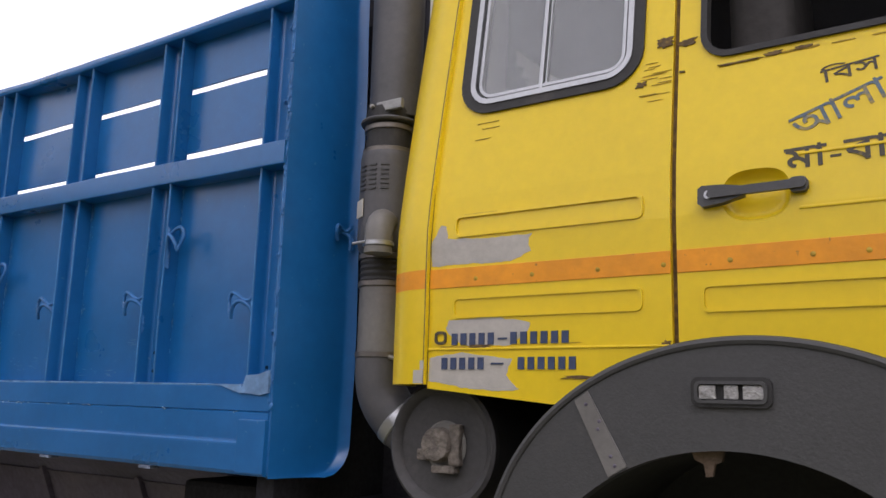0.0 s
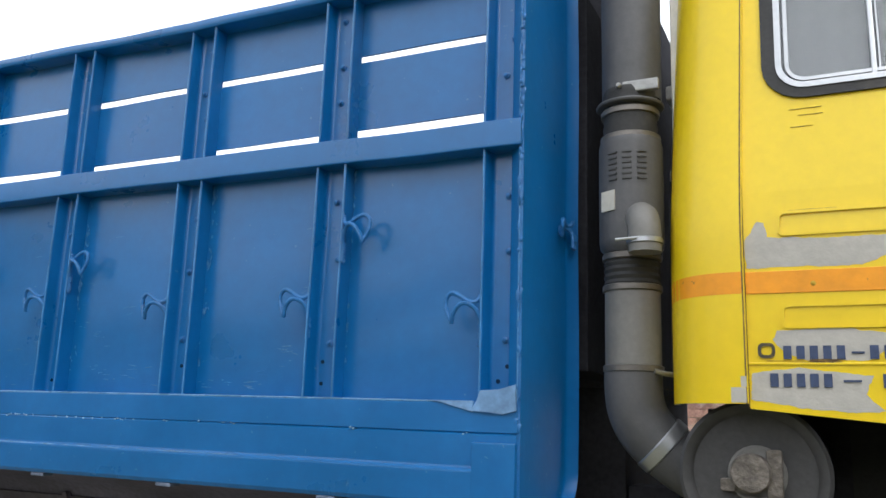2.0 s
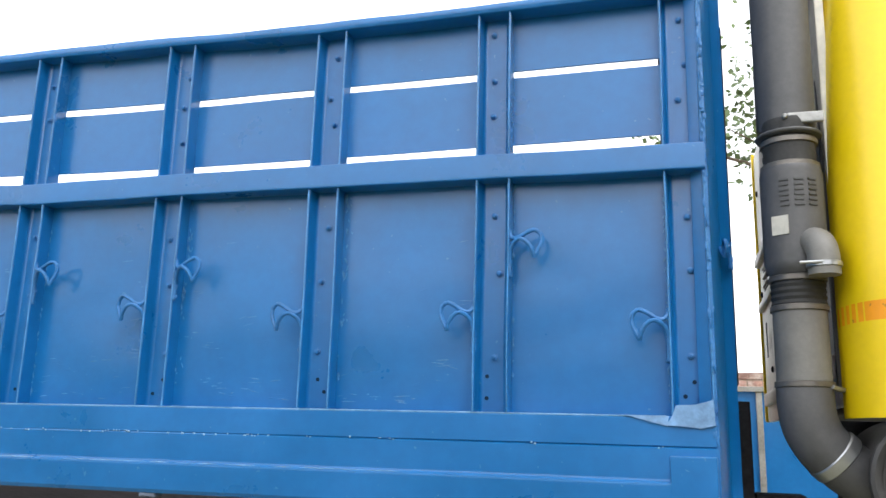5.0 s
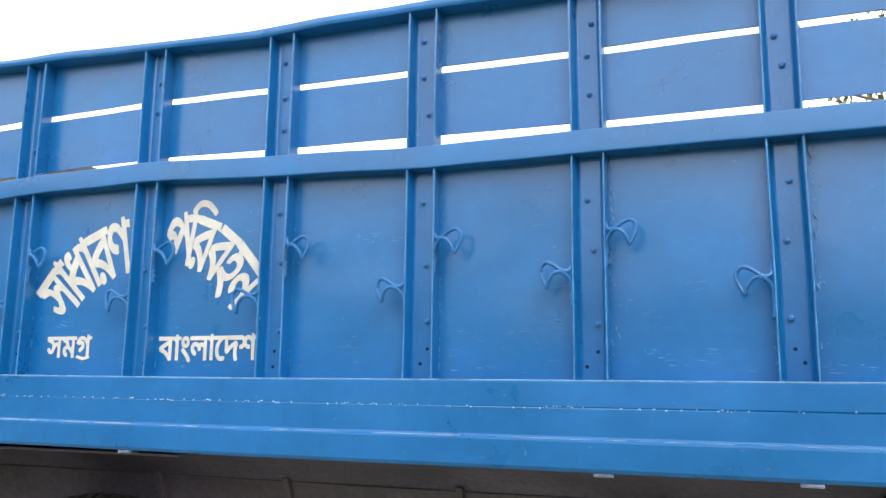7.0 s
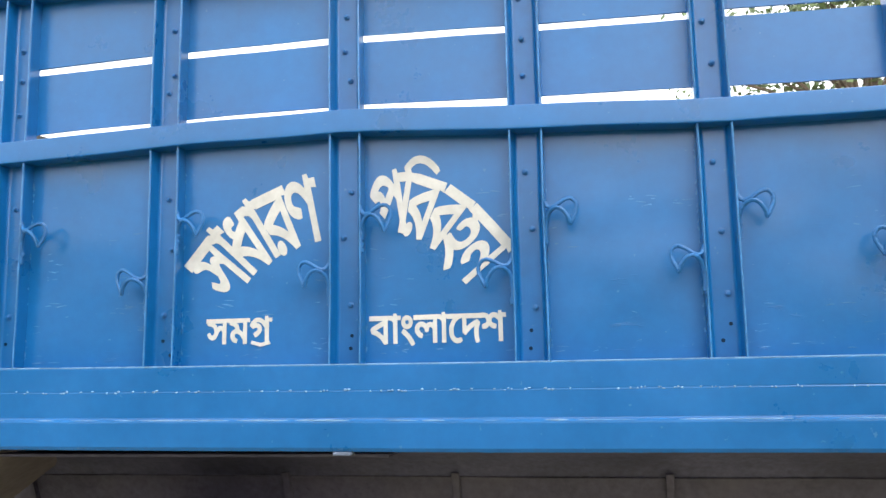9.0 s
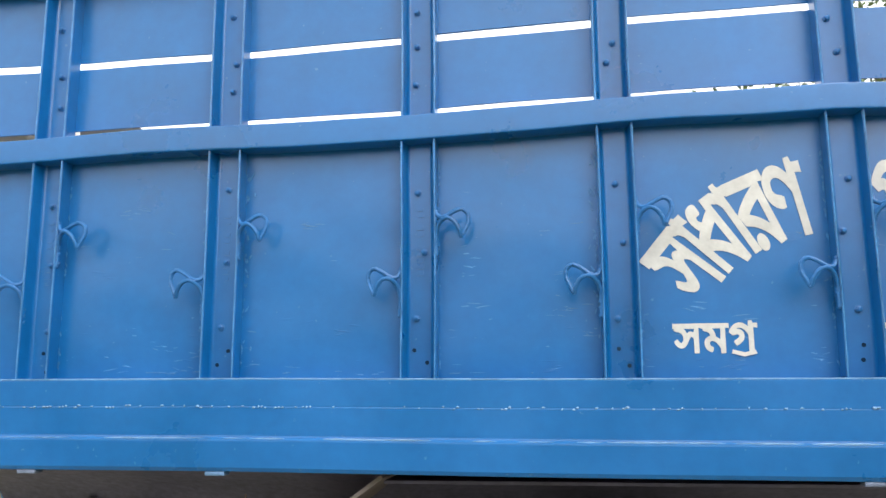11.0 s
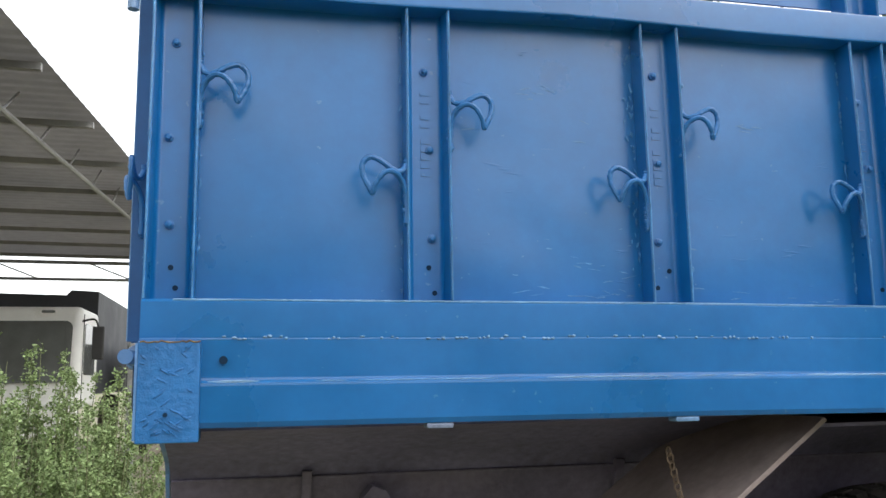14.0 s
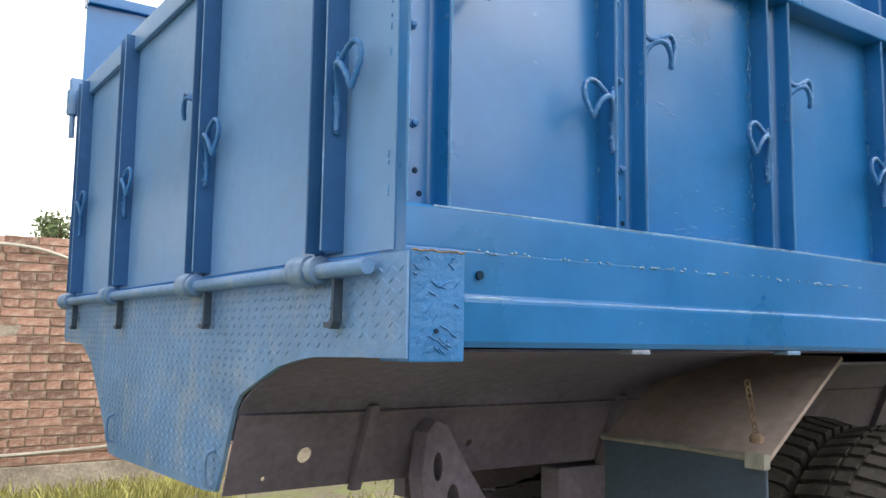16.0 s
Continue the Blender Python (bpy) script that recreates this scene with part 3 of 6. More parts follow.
for i in range(70):
    z = 1.40 + 1.1 * r.random()
    bmesh.ops.create_icosphere(bm, subdivisions=1, radius=1.0, matrix=Matrix.LocRotScale(
        (-0.4955 + r.uniform(-0.006, 0.004), -0.048 + r.uniform(-0.002, 0.002), z), None, (r.uniform(0.003, 0.006), r.uniform(0.003, 0.005), r.uniform(0.004, 0.016))))
tagged(part("weld_seam", bm, BLUE_ROUGH, truck, "lumpy painted weld seam", smooth=True), kind="stuff")
foot = part("rear_corner_plate", box(X_REAR, X_REAR + 0.107, -0.068, 0.02, 1.226, WELD - 0.002, 0.004), BLUE_ROUGH, truck, "rough blue tread plate", smooth=True)
line = [(X_REAR + 0.004 + 0.006 * i, -0.0675, WELD - 0.004 + wobble(i * 0.9, 3, 0.004)) for i in range(18)]
part("crack", tube(line, 0.0016, 5), CHIP, foot, "rusty crack along the weld")
r = random.Random(9)
bm = bmesh.new()
for i in range(34):
    bmesh.ops.create_icosphere(bm, subdivisions=1, radius=1.0, matrix=Matrix.LocRotScale(
        (X_REAR + 0.008 + r.random() * 0.09, -0.068, 1.236 + r.random() * 0.16), Euler((0, radians(r.choice((-32, 28)) + r.uniform(-12, 12)), 0)), (r.uniform(0.006, 0.015), 0.003, 0.0022)))
tagged(part("tread_lug", bm, BLUE_ROUGH, foot, smooth=True), kind="stuff")

# front wing of the body, bulkhead, floor and far side
bm = bmesh.new()
rows = []
for i in range(46):
    z = SKIRT_FOOT - 0.02 + (0.005 * i if i < 20 else 0.1 + (2.62 - SKIRT_FOOT) * (i - 20) / 25)
    edge = 0.200 + 0.004 * math.sin(z * 9)
    low = (z - SKIRT_FOOT + 0.02) / 0.085
    if low < 1:
        edge -= 0.095 * (1 - math.sqrt(max(0.0, 1 - (1 - max(low, 0.0)) ** 2)))
    sec = ((-0.047, -0.490), (edge * 0.55, -0.470), (edge - 0.026, -0.461), (edge - 0.014, -0.456), (edge, -0.432), (edge + 0.004, -0.444), (edge - 0.03, -0.48), (-0.02, -0.53))
    rows.append([bm.verts.new((xx, yy, z)) for yy, xx in sec])
n = len(rows[0])
for a, b in zip(rows, rows[1:]):
    for k in range(n):
        bm.faces.new((a[k], a[(k + 1) % n], b[(k + 1) % n], b[k]))
bm.faces.new(rows[0])
bm.faces.new(rows[-1][::-1])
wing = part("front_wing", bm, BLUE, truck, smooth=True)
hook(0.165, 1.90, -1, 0, wing, 77, "rope_hook", turn=-0.436, size=0.55)
part("bulkhead", box(-0.60, -0.535, 0.02, WIDTH, 1.15, 3.05, 0.004), BLACK, truck, "black-painted front wall of the tipper body")
bm = box(-0.534, -0.425, 0.62, WIDTH - 0.02, 1.55, 3.0, 0.006)
box(-0.534, -0.425, 0.26, 0.618, 1.55, 2.58, 0.006, bm)
part("bulkhead_frame", bm, BLACK, truck, "black box frame on the front wall")
part("bed_floor", box(X_REAR + 0.03, -0.56, 0.04, WIDTH - 0.04, 1.25, 1.29), DARK_METAL, truck)
far_side = part("far_side_panel", strip(lambda x: LEDGE - 0.2, lambda x: curve_at(TOP, x) + 0.04, WIDTH, 0.012, steps=60, dent=0.006, seed=13, x0=-0.56), BLUE, truck, smooth=True)
for cx in POSTS:
    part("inner_rib", box(cx - 0.03, cx + 0.03, WIDTH - 0.012, WIDTH + 0.004, 1.3, curve_at(TOP, cx)), BLUE, far_side)
part("far_skirt_beam", box(X_REAR, -0.57, WIDTH + 0.012, WIDTH + 0.06, SKIRT_FOOT, LEDGE, 0.004), BLUE, truck)
part("far_top_rail", bar(lambda x: curve_at(TOP, x), 0.045, WIDTH - 0.02, WIDTH + 0.06, seed=31, x0=-0.56), BLUE, truck, smooth=True)

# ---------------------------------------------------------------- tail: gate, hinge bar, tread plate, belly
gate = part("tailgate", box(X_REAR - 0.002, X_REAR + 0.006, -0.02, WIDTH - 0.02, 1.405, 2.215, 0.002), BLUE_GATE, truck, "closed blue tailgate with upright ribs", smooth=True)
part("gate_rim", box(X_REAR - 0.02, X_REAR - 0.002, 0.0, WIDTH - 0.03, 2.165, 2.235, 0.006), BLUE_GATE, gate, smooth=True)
GATE_POSTS = (0.178, 0.838, 1.565, 2.17)
for k, gy in enumerate(GATE_POSTS):
    bm = bmesh.new()
    w, t, deep = 0.033, 0.006, 0.043
    sec = ((-w, 0.001), (-w, -deep), (-w + t, -deep), (-w + t * 1.6, -0.008), (w - t * 1.6, -0.008), (w - t, -deep), (w, -deep), (w, 0.001))
    rings = []
    for i in range(19):
        z = 1.412 + 0.80 * i / 18
        e = wobble(z * 4, k + 50, 0.004)
        rings.append([bm.verts.new((X_REAR - 0.002 + v, gy + u + e, z)) for u, v in sec])
    for a, b in zip(rings, rings[1:]):
        for q in range(len(sec)):
            bm.faces.new((a[q], a[(q + 1) % len(sec)], b[(q + 1) % len(sec)], b[q]))
    bm.faces.new(rings[0])
    bm.faces.new(rings[-1][::-1])
    gp = part("gate_post", bm, POST_SHADE, gate, smooth=True)
    # Pale line painted in as the highlight of the near lip.
    part("bare_edge", tube([(X_REAR - 0.0455, gy - w + 0.003 + wobble((1.412 + 0.80 * i / 18) * 4, k + 50, 0.004), 1.414 + 0.796 * i / 18) for i in range(19)], 0.0022, 5), BLUE_PALE, gp, "pale highlight drawn on the gate post lip")
    hook(gy - w - 0.006, 1.735, -1, 0, gate, 80 + k, "rope_hook", turn=X_REAR - 0.026, size=1.2)
    if k == 1:
        hook(gy + w, 1.86, 1, 0, gate, 90, "rope_hook", turn=X_REAR - 0.026)
part("hinge_bar", tube([(X_REAR - 0.03, 0.012, 1.379), (X_REAR - 0.03, 0.9, 1.379), (X_REAR - 0.03, 1.7, 1.381), (X_REAR - 0.03, 2.30, 1.380)], 0.014, 12), BLUE_TAIL, truck, "scuffed blue hinge bar", smooth=True)
for k, gy in enumerate((0.227, 0.863, 1.63, 2.25)):
    h = part("hinge", lathe(((0.014, -0.018), (0.026, -0.015), (0.029, -0.006), (0.029, 0.040), (0.026, 0.048), (0.014, 0.050)), (X_REAR - 0.03, gy, 1.382), "y", 20), BLUE_TAIL, truck, smooth=True)
    part("collar_ring", lathe(((0.014, -0.052), (0.024, -0.050), (0.025, -0.045), (0.025, -0.032), (0.024, -0.027), (0.014, -0.025)), (X_REAR - 0.03, gy, 1.382), "y", 20), BLUE_TAIL, h, smooth=True)
    part("hinge_leaf", box(X_REAR - 0.022, X_REAR - 0.004, gy - 0.010, gy + 0.044, 1.385, 1.425, 0.004), BLUE_TAIL, h, smooth=True)
    ly = gy - 0.100
    bm = prism([(ly - 0.002, 1.364), (ly + 0.006, 1.364), (ly + 0.008, 1.300), (ly + 0.016, 1.288), (ly + 0.034, 1.290), (ly + 0.034, 1.280), (ly + 0.010, 1.277), (ly - 0.001, 1.290)], "x", X_REAR - 0.030, X_REAR - 0.012)
    latch = part("latch", bm, FLAP, h, "flat bent strap latch")
    part("latch_bolt", lathe(((0.008, 0.0), (0.008, -0.016), (0.005, -0.019)), (X_REAR - 0.004, ly + 0.028, 1.318), "x", 10), BLUE_TAIL, latch)
    part("latch_bolt", lathe(((0.007, 0.0), (0.007, -0.014), (0.004, -0.017)), (X_REAR - 0.004, ly + 0.026, 1.338), "x", 10), BLUE_TAIL, latch)
for hy in (-0.035, WIDTH - 0.02):
    bm = box(X_REAR - 0.05, X_REAR + 0.02, hy - 0.02, hy + 0.02, 2.16, 2.27, 0.008)
    lathe(((0.02, -0.05), (0.024, -0.045), (0.024, 0.045), (0.02, 0.05)), (X_REAR - 0.035, hy, 2.17), "z", 14, bm)
    lathe(((0.011, -0.1), (0.011, 0.0)), (X_REAR - 0.035, hy, 2.13), "z", 12, bm)
    part("top_hinge", bm, BLUE_TAIL, truck, smooth=True)

near_edge = [(-0.065, 1.232), (0.09, 1.230), (0.25, 1.226), (0.31, 1.219), (0.40, 1.203), (0.469, 1.180), (0.54, 1.155), (0.59, 1.135), (0.62, 1.105), (0.645, 1.050), (0.675, 0.985), (0.713, 0.912)]
tail_shape = [(-0.065, 1.400)] + near_edge + [(0.78, 0.905), (1.57, 0.887), (1.644, 0.890), (1.811, 1.055), (1.93, 1.16), (2.078, 1.222), (2.30, 1.228), (2.38, 1.23), (2.38, 1.400)]
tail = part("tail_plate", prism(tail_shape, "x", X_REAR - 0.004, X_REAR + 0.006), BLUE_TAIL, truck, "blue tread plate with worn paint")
bm = bmesh.new()
step = 0.0205
for iy in range(120):
    for iz in range(27):
        ty, tz = -0.05 + iy * step + (iz % 2) * step / 2, 0.91 + iz * 0.0178
        low = curve_at([(a, b) for a, b in near_edge], ty) if ty < 0.713 else (0.90 if ty < 1.64 else curve_at([(1.64, 0.9), (1.81, 1.06), (1.93, 1.16), (2.08, 1.22), (2.4, 1.23)], ty))
        if tz < low + 0.02 or ty > 2.36 or tz > 1.385:
            continue
        a = radians(35 if (iy + iz) % 2 else -35)
        m = Matrix.LocRotScale((X_REAR - 0.004, ty, tz), Euler((a, 0, 0)), (0.0017, 0.0088, 0.0023))
        vs = [bm.verts.new(m @ Vector(p)) for p in ((0, -1, 0), (0, 0, -1), (0, 1, 0), (0, 0, 1), (-1, -0.5, 0), (-1, 0.5, 0))]
        for f in ((0, 1, 4), (1, 5, 4), (1, 2, 5), (2, 3, 5), (3, 4, 5), (3, 0, 4)):
            bm.faces.new([vs[q] for q in f])
lugs = part("tread_lug", bm, BLUE_TAIL, tail)
tagged(lugs, kind="stuff")
for by, bz in ((0.73, 0.96), (1.60, 0.97)):
    part("tie_loop", tube(smooth_path([(X_REAR - 0.005, by, bz - 0.04), (X_REAR - 0.022, by, bz - 0.03), (X_REAR - 0.024, by - 0.005, bz + 0.03), (X_REAR - 0.005, by - 0.01, bz + 0.045)], 4), 0.005, 7), BLUE_TAIL, tail, smooth=True)
HULL = ((0.03, 1.240), (0.18, 1.234), (0.30, 1.226), (0.40, 1.203), (0.48, 1.174), (0.55, 1.146), (0.60, 1.115), (0.625, 1.085))


def hull_sheet(side):
    """The folded shoulder of the tipper's underside; side 1 is the near one."""
    bm = bmesh.new()
    rows = []
    for i in range(61):
        x = X_REAR + 0.008 + (-0.8 - X_REAR - 0.008) * i / 60
        ring = [(y, z + 0.003 * noise.noise(Vector((x * 1.7, y * 4, 9)))) for y, z in HULL]
        ring += [(y + 0.003, z + 0.005) for y, z in HULL[::-1]]
        rows.append([bm.verts.new((x, y if side > 0 else WIDTH - y, z)) for y, z in ring])
    n = len(rows[0])
    for a, b in zip(rows, rows[1:]):
        for k in range(n):
            bm.faces.new((a[k], a[(k + 1) % n], b[(k + 1) % n], b[k]))
    bm.faces.new(rows[0])
    bm.faces.new(rows[-1][::-1])
    return bm


def steep(z):
    return 0.625 + (1.085 - z) * 0.42


holes = [[(hx + r0 * math.cos(a * math.pi / 8), hz + r0 * math.sin(a * math.pi / 8)) for a in range(16)] for hx, hz, r0 in ((-5.916, 0.985, 0.019), (-5.43, 0.985, 0.009), (-6.01, 0.935, 0.006))]
bm = prism([(X_REAR + 0.01, 0.902), (-0.8, 0.902), (-0.8, 1.085), (X_REAR + 0.01, 1.085)], "y", 0.0, 0.006, holes)
for v in bm.verts:
    v.co.y += steep(v.co.z)
belly = part("belly_side", bm, DARK_METAL, truck, "black lower side of the tipper body")
part("belly_shoulder", hull_sheet(1), HULL_HAZED, truck, "black folded shoulder under the tipper body", smooth=True)
part("belly_shoulder", hull_sheet(-1), HULL_HAZED, truck, smooth=True)
bm = prism([(X_REAR + 0.01, 0.902), (-0.8, 0.902), (-0.8, 1.085), (X_REAR + 0.01, 1.085)], "y", 0.0, 0.006)
for v in bm.verts:
    v.co.y = WIDTH - steep(v.co.z) - v.co.y
part("belly_side", bm, DARK_METAL, truck)
part("belly_front", prism([(0.10, 1.23), (0.40, 1.2), (0.60, 1.11), (0.70, 0.905), (WIDTH - 0.70, 0.905), (WIDTH - 0.60, 1.11), (WIDTH - 0.40, 1.2), (WIDTH - 0.10, 1.23)], "x", -0.80, -0.79), DARK_METAL, truck)
seam = tube([(X_REAR + 0.012 + 0.2 * i, 0.621, 1.084 + wobble(i * 0.7, 8, 0.003)) for i in range(27)], 0.004, 6)
part("weld_seam", seam, DARK_METAL, belly, smooth=True)
for bx in (-5.766, -4.9, -3.9, -3.3, -2.6, -1.9, -1.3):
    bm = box(bx - 0.013, bx + 0.013, -0.026, 0.0, 0.888, 1.10, 0.003)
    for v in bm.verts:
        v.co.y += steep(v.co.z)
    part("belly_rib", bm, DARK_METAL, belly)
# mudguard over the rear wheels, mud flap and chain
part("mudguard", prism([(-4.995, 0.985), (-4.650, 1.230), (-4.642, 1.223), (-4.987, 0.977)], "y", 0.055, 0.585), BROWN_METAL, truck, "dusty brown sloping mudguard sheet")
part("mudguard", box(-4.65, -3.4, 0.10, 0.36, 1.205, 1.213), HULL_HAZED, truck)
flap = part("mud_flap", box(-5.012, -5.002, 0.05, 0.57, 0.42, 0.985, 0.003), FLAP, truck, "blue-grey rubber mud flap")
bm = tube([(-5.010, 0.045, 0.985), (-5.014, 0.3, 0.990), (-5.010, 0.58, 0.987)], 0.009, 8)
box(-5.026, -5.0, 0.045, 0.10, 0.962, 1.0, 0.003, bm)
part("flap_bar", bm, STEEL, flap, "dusty steel clamp bar", smooth=True)
bm = bmesh.new()
for i in range(9):
    a = Vector((-5.022, 0.088, 1.165)).lerp(Vector((-4.995, 0.086, 1.045)), i / 8)
    ring = [(a.x + 0.006 * math.cos(q) * (1 if i % 2 else 0.3), a.y - 0.006 * math.cos(q) * (0.3 if i % 2 else 1), a.z + 0.010 * math.sin(q)) for q in np.linspace(0, 2 * math.pi, 11)]
    tube(ring, 0.0023, 5, bm, caps=False)
lathe(((0.004, -0.014), (0.016, -0.012), (0.018, 0.0), (0.012, 0.010), (0.005, 0.012)), (-4.993, 0.086, 1.033), "z", 12, bm)
part("chain", bm, RUST, truck, "short hanging rusty chain", smooth=True)
# strut under the tail
bm = prism([(-5.625, 1.03), (-5.60, 1.058), (-5.565, 1.045), (-5.50, 0.94), (-5.44, 0.855), (-5.37, 0.74), (-5.35, 0.66), (-5.58, 0.66), (-5.625, 0.80), (-5.64, 0.92)], "y", 0.58, 0.64,
           [[(-5.592 + 0.014 * math.cos(a * math.pi / 6), 0.945 + 0.036 * math.sin(a * math.pi / 6)) for a in range(12)], [(-5.545 + 0.020 * math.cos(a * math.pi / 6), 0.855 + 0.045 * math.sin(a * math.pi / 6)) for a in range(12)]])
part("tipping_hinge", bm, DARK_METAL, truck, "dusty dark tipping hinge bracket")

# ---------------------------------------------------------------- chassis and wheels
for ry in (0.72, 1.56):
    part("chassis_rail", box(-5.05, 1.7, ry, ry + 0.08, 0.66, 0.88, 0.006), DARK_METAL, truck)
for ax in (-4.09, 0.67):
    part("axle", tube([(ax, 0.1, 0.52), (ax, 2.26, 0.52)], 0.07, 12), DARK_METAL, truck)
for sy in (0.70, 1.60):
    bm = bmesh.new()
    for i in range(7):
        box(-4.17 - 0.65 + i * 0.07, -4.17 + 0.65 - i * 0.07, sy - 0.04, sy + 0.04, 0.60 + i * 0.014, 0.613 + i * 0.014, bm=bm)
    part("leaf_spring", bm, DARK_METAL, truck)


def wheel(cx, y0, radius, width, side):
    prof = [(radius * 0.58, 0), (radius * 0.80, -0.012), (radius * 0.94, 0.012), (radius * 0.985, 0.05), (radius, width / 2), (radius * 0.985, width - 0.05), (radius * 0.94, width - 0.012), (radius * 0.80, width + 0.012), (radius * 0.58, width)]
    bm = lathe(prof, (cx, y0, radius), "y", 56)
    t = part("tyre", bm, TYRE, truck, "dusty truck tyre with block tread", smooth=True)
    kinds = []
    for lo, hi in ((0.0, 0.10), (width * 0.42, width * 0.58), (width - 0.10, width)):
        bm = bmesh.new()
        q = []
        for rr in (radius * 0.95, radius + 0.012):
            for da in (-0.036, 0.036):
                for yy in (lo, hi):
                    drop = 0.02 if yy in (0.0, width) else 0
                    q.append(bm.verts.new(((rr - drop) * math.cos(da), yy, (rr - drop) * math.sin(da))))
        for f in ((0, 1, 3, 2), (4, 6, 7, 5), (0, 4, 5, 1), (2, 3, 7, 6), (0, 2, 6, 4), (1, 5, 7, 3)):
            bm.faces.new([q[i] for i in f])
        kinds.append(to_mesh("tread_block", bm, TYRE))
    for k in range(56):
        for i, s in enumerate((0, 0.5, 0.5)):
            share("tread_block", kinds[i], pose(cx, y0, radius, 0, -math.degrees(2 * math.pi * (k + s) / 56), 0), t)
    part("rim", lathe(((radius * 0.3, 0.02), (radius * 0.56, 0.03), (radius * 0.60, 0.0), (radius * 0.60, width), (radius * 0.3, width - 0.02)), (cx, y0, radius), "y", 32), STEEL, t, "dusty steel rim", smooth=True)


for cx, y0 in ((-4.09, 0.05), (-4.09, 0.36), (-4.09, 1.73), (-4.09, 2.04), (0.67, 0.03), (0.67, 2.03)):
    wheel(cx, y0, 0.500, 0.27, 1)

# ---------------------------------------------------------------- the yellow cab
CAB_Y = -0.03


def cab_y(z):
    """The cab's side leans in above the waist."""
    d = max(0.0, z - 1.80)
    return CAB_Y + 0.16 * d * d / (d + 0.1)


def lean_in(bm, shift=0.0):
    for v in bm.verts:
        v.co.y += cab_y(v.co.z) - CAB_Y + shift
    return bm


def cut(bm, heights):
    for z in heights:
        bmesh.ops.bisect_plane(bm, geom=bm.verts[:] + bm.edges[:] + bm.faces[:], plane_co=(0, 0, z), plane_no=(0, 0, 1))
    return bm


LEVELS = (1.8, 1.9, 2.0, 2.1, 2.2, 2.35, 2.5, 2.65, 2.8)
WIN_1 = (0.036, 0.492, 2.110, 2.72)
WIN_2 = (0.622, 1.42, 2.130, 2.72)
ARCH = [(0.70 + 0.53 * math.cos(radians(a)), 1.10 + 0.452 * math.sin(radians(a))) for a in range(176, 0, -4)]
quarter = [(-0.0145, 1.459), (0.306, 1.430)] + [p for p in ARCH if 0.345 < p[0] < 0.558] + [(0.560, 1.548), (0.560, 2.86), (-0.015, 2.86)]
cab = part("cab_quarter_panel", lean_in(cut(prism(quarter, "y", CAB_Y, CAB_Y + 0.03, [rounded(*WIN_1, 0.075)]), LEVELS)), YELLOW, truck, "yellow painted rear quarter of the cab")
SCOOP = [(0.724 + 0.062 * abs(math.cos(radians(a))) ** 0.7 * math.copysign(1, math.cos(radians(a))), 1.827 + 0.050 * abs(math.sin(radians(a))) ** 0.8 * math.copysign(1, math.sin(radians(a)))) for a in range(6, 360, 12)]
door_shape = [(0.572, 1.553)] + [(x, z + 0.006) for x, z in ARCH if 0.58 < x < 1.19] + [(1.20, 1.26), (1.62, 1.20), (1.62, 2.30), (1.45, 2.84), (0.572, 2.84)]
door = part("cab_door", lean_in(cut(prism(door_shape, "y", CAB_Y, CAB_Y + 0.03, [rounded(*WIN_2, 0.055), SCOOP]), LEVELS)), YELLOW, truck, "yellow cab door with chipped paint")
part("door_gap", lean_in(cut(box(0.556, 0.576, CAB_Y + 0.012, CAB_Y + 0.028, 1.54, 2.85), LEVELS)), CHIP, cab, "dark rusty door gap")
# rounded rear corner of the cab


def corner_skin(z0, z1, out=0.0, x_start=-0.016, end=1.0):
    """The bowed sheet that turns from the side of the cab to its back."""
    p = [Vector(q) for q in ((x_start, CAB_Y), (-0.120, CAB_Y), (-0.168, 0.022), (-0.182, 0.155))]
    line = []
    for i in range(13):
        t = end * i / 12
        line.append(p[0] * (1 - t) ** 3 + p[1] * 3 * t * (1 - t) ** 2 + p[2] * 3 * t * t * (1 - t) + p[3] * t ** 3)
    bm = bmesh.new()
    rows = []
    steps = max(2, int((z1 - z0) / 0.05))
    for i in range(steps + 1):
        z = z0 + (z1 - z0) * i / steps
        lean = cab_y(z) - CAB_Y
        ring = []
        for depth in (-out, 0.012):
            side = []
            for k, q in enumerate(line):
                d = (line[min(k + 1, 12)] - line[max(k - 1, 0)]).normalized()
                nrm = Vector((-d.y, d.x)) if d.x > 0 else Vector((d.y, -d.x))
                side.append(q - nrm * depth)
            ring += side if depth <= 0 else side[::-1]
        rows.append([bm.verts.new((q.x + lean * 0.15, q.y + lean, z)) for q in ring])
    n = len(rows[0])
    for a, b in zip(rows, rows[1:]):
        for k in range(n):
            bm.faces.new((a[k], a[(k + 1) % n], b[(k + 1) % n], b[k]))
    bm.faces.new(rows[0])
    bm.faces.new(rows[-1][::-1])
    return bm


corner = part("cab_corner_panel", corner_skin(1.468, 2.86), YELLOW, truck, smooth=True)
part("stripe", corner_skin(1.687, 1.732, 0.005, -0.0185, 0.97), ORANGE, corner, "faded orange stripe", smooth=True)
part("panel_joint", corner_skin(1.468, 2.86, 0.0016, -0.0180, 0.010), CHIP, corner, "thin dark panel joint")
part("primer_patch", corner_skin(1.470, 1.500, 0.0015, -0.0185, 0.10), PRIMER, corner, "bare grey filler patch", smooth=True)
part("primer_patch", corner_skin(1.501, 1.522, 0.0015, -0.0185, 0.035), PRIMER, corner, "bare grey filler patch", smooth=True)
part("panel_crease", corner_skin(1.545, 1.549, 0.003, -0.0185, 0.99), YELLOW, corner, smooth=True)
bm = bmesh.new()
rows = []
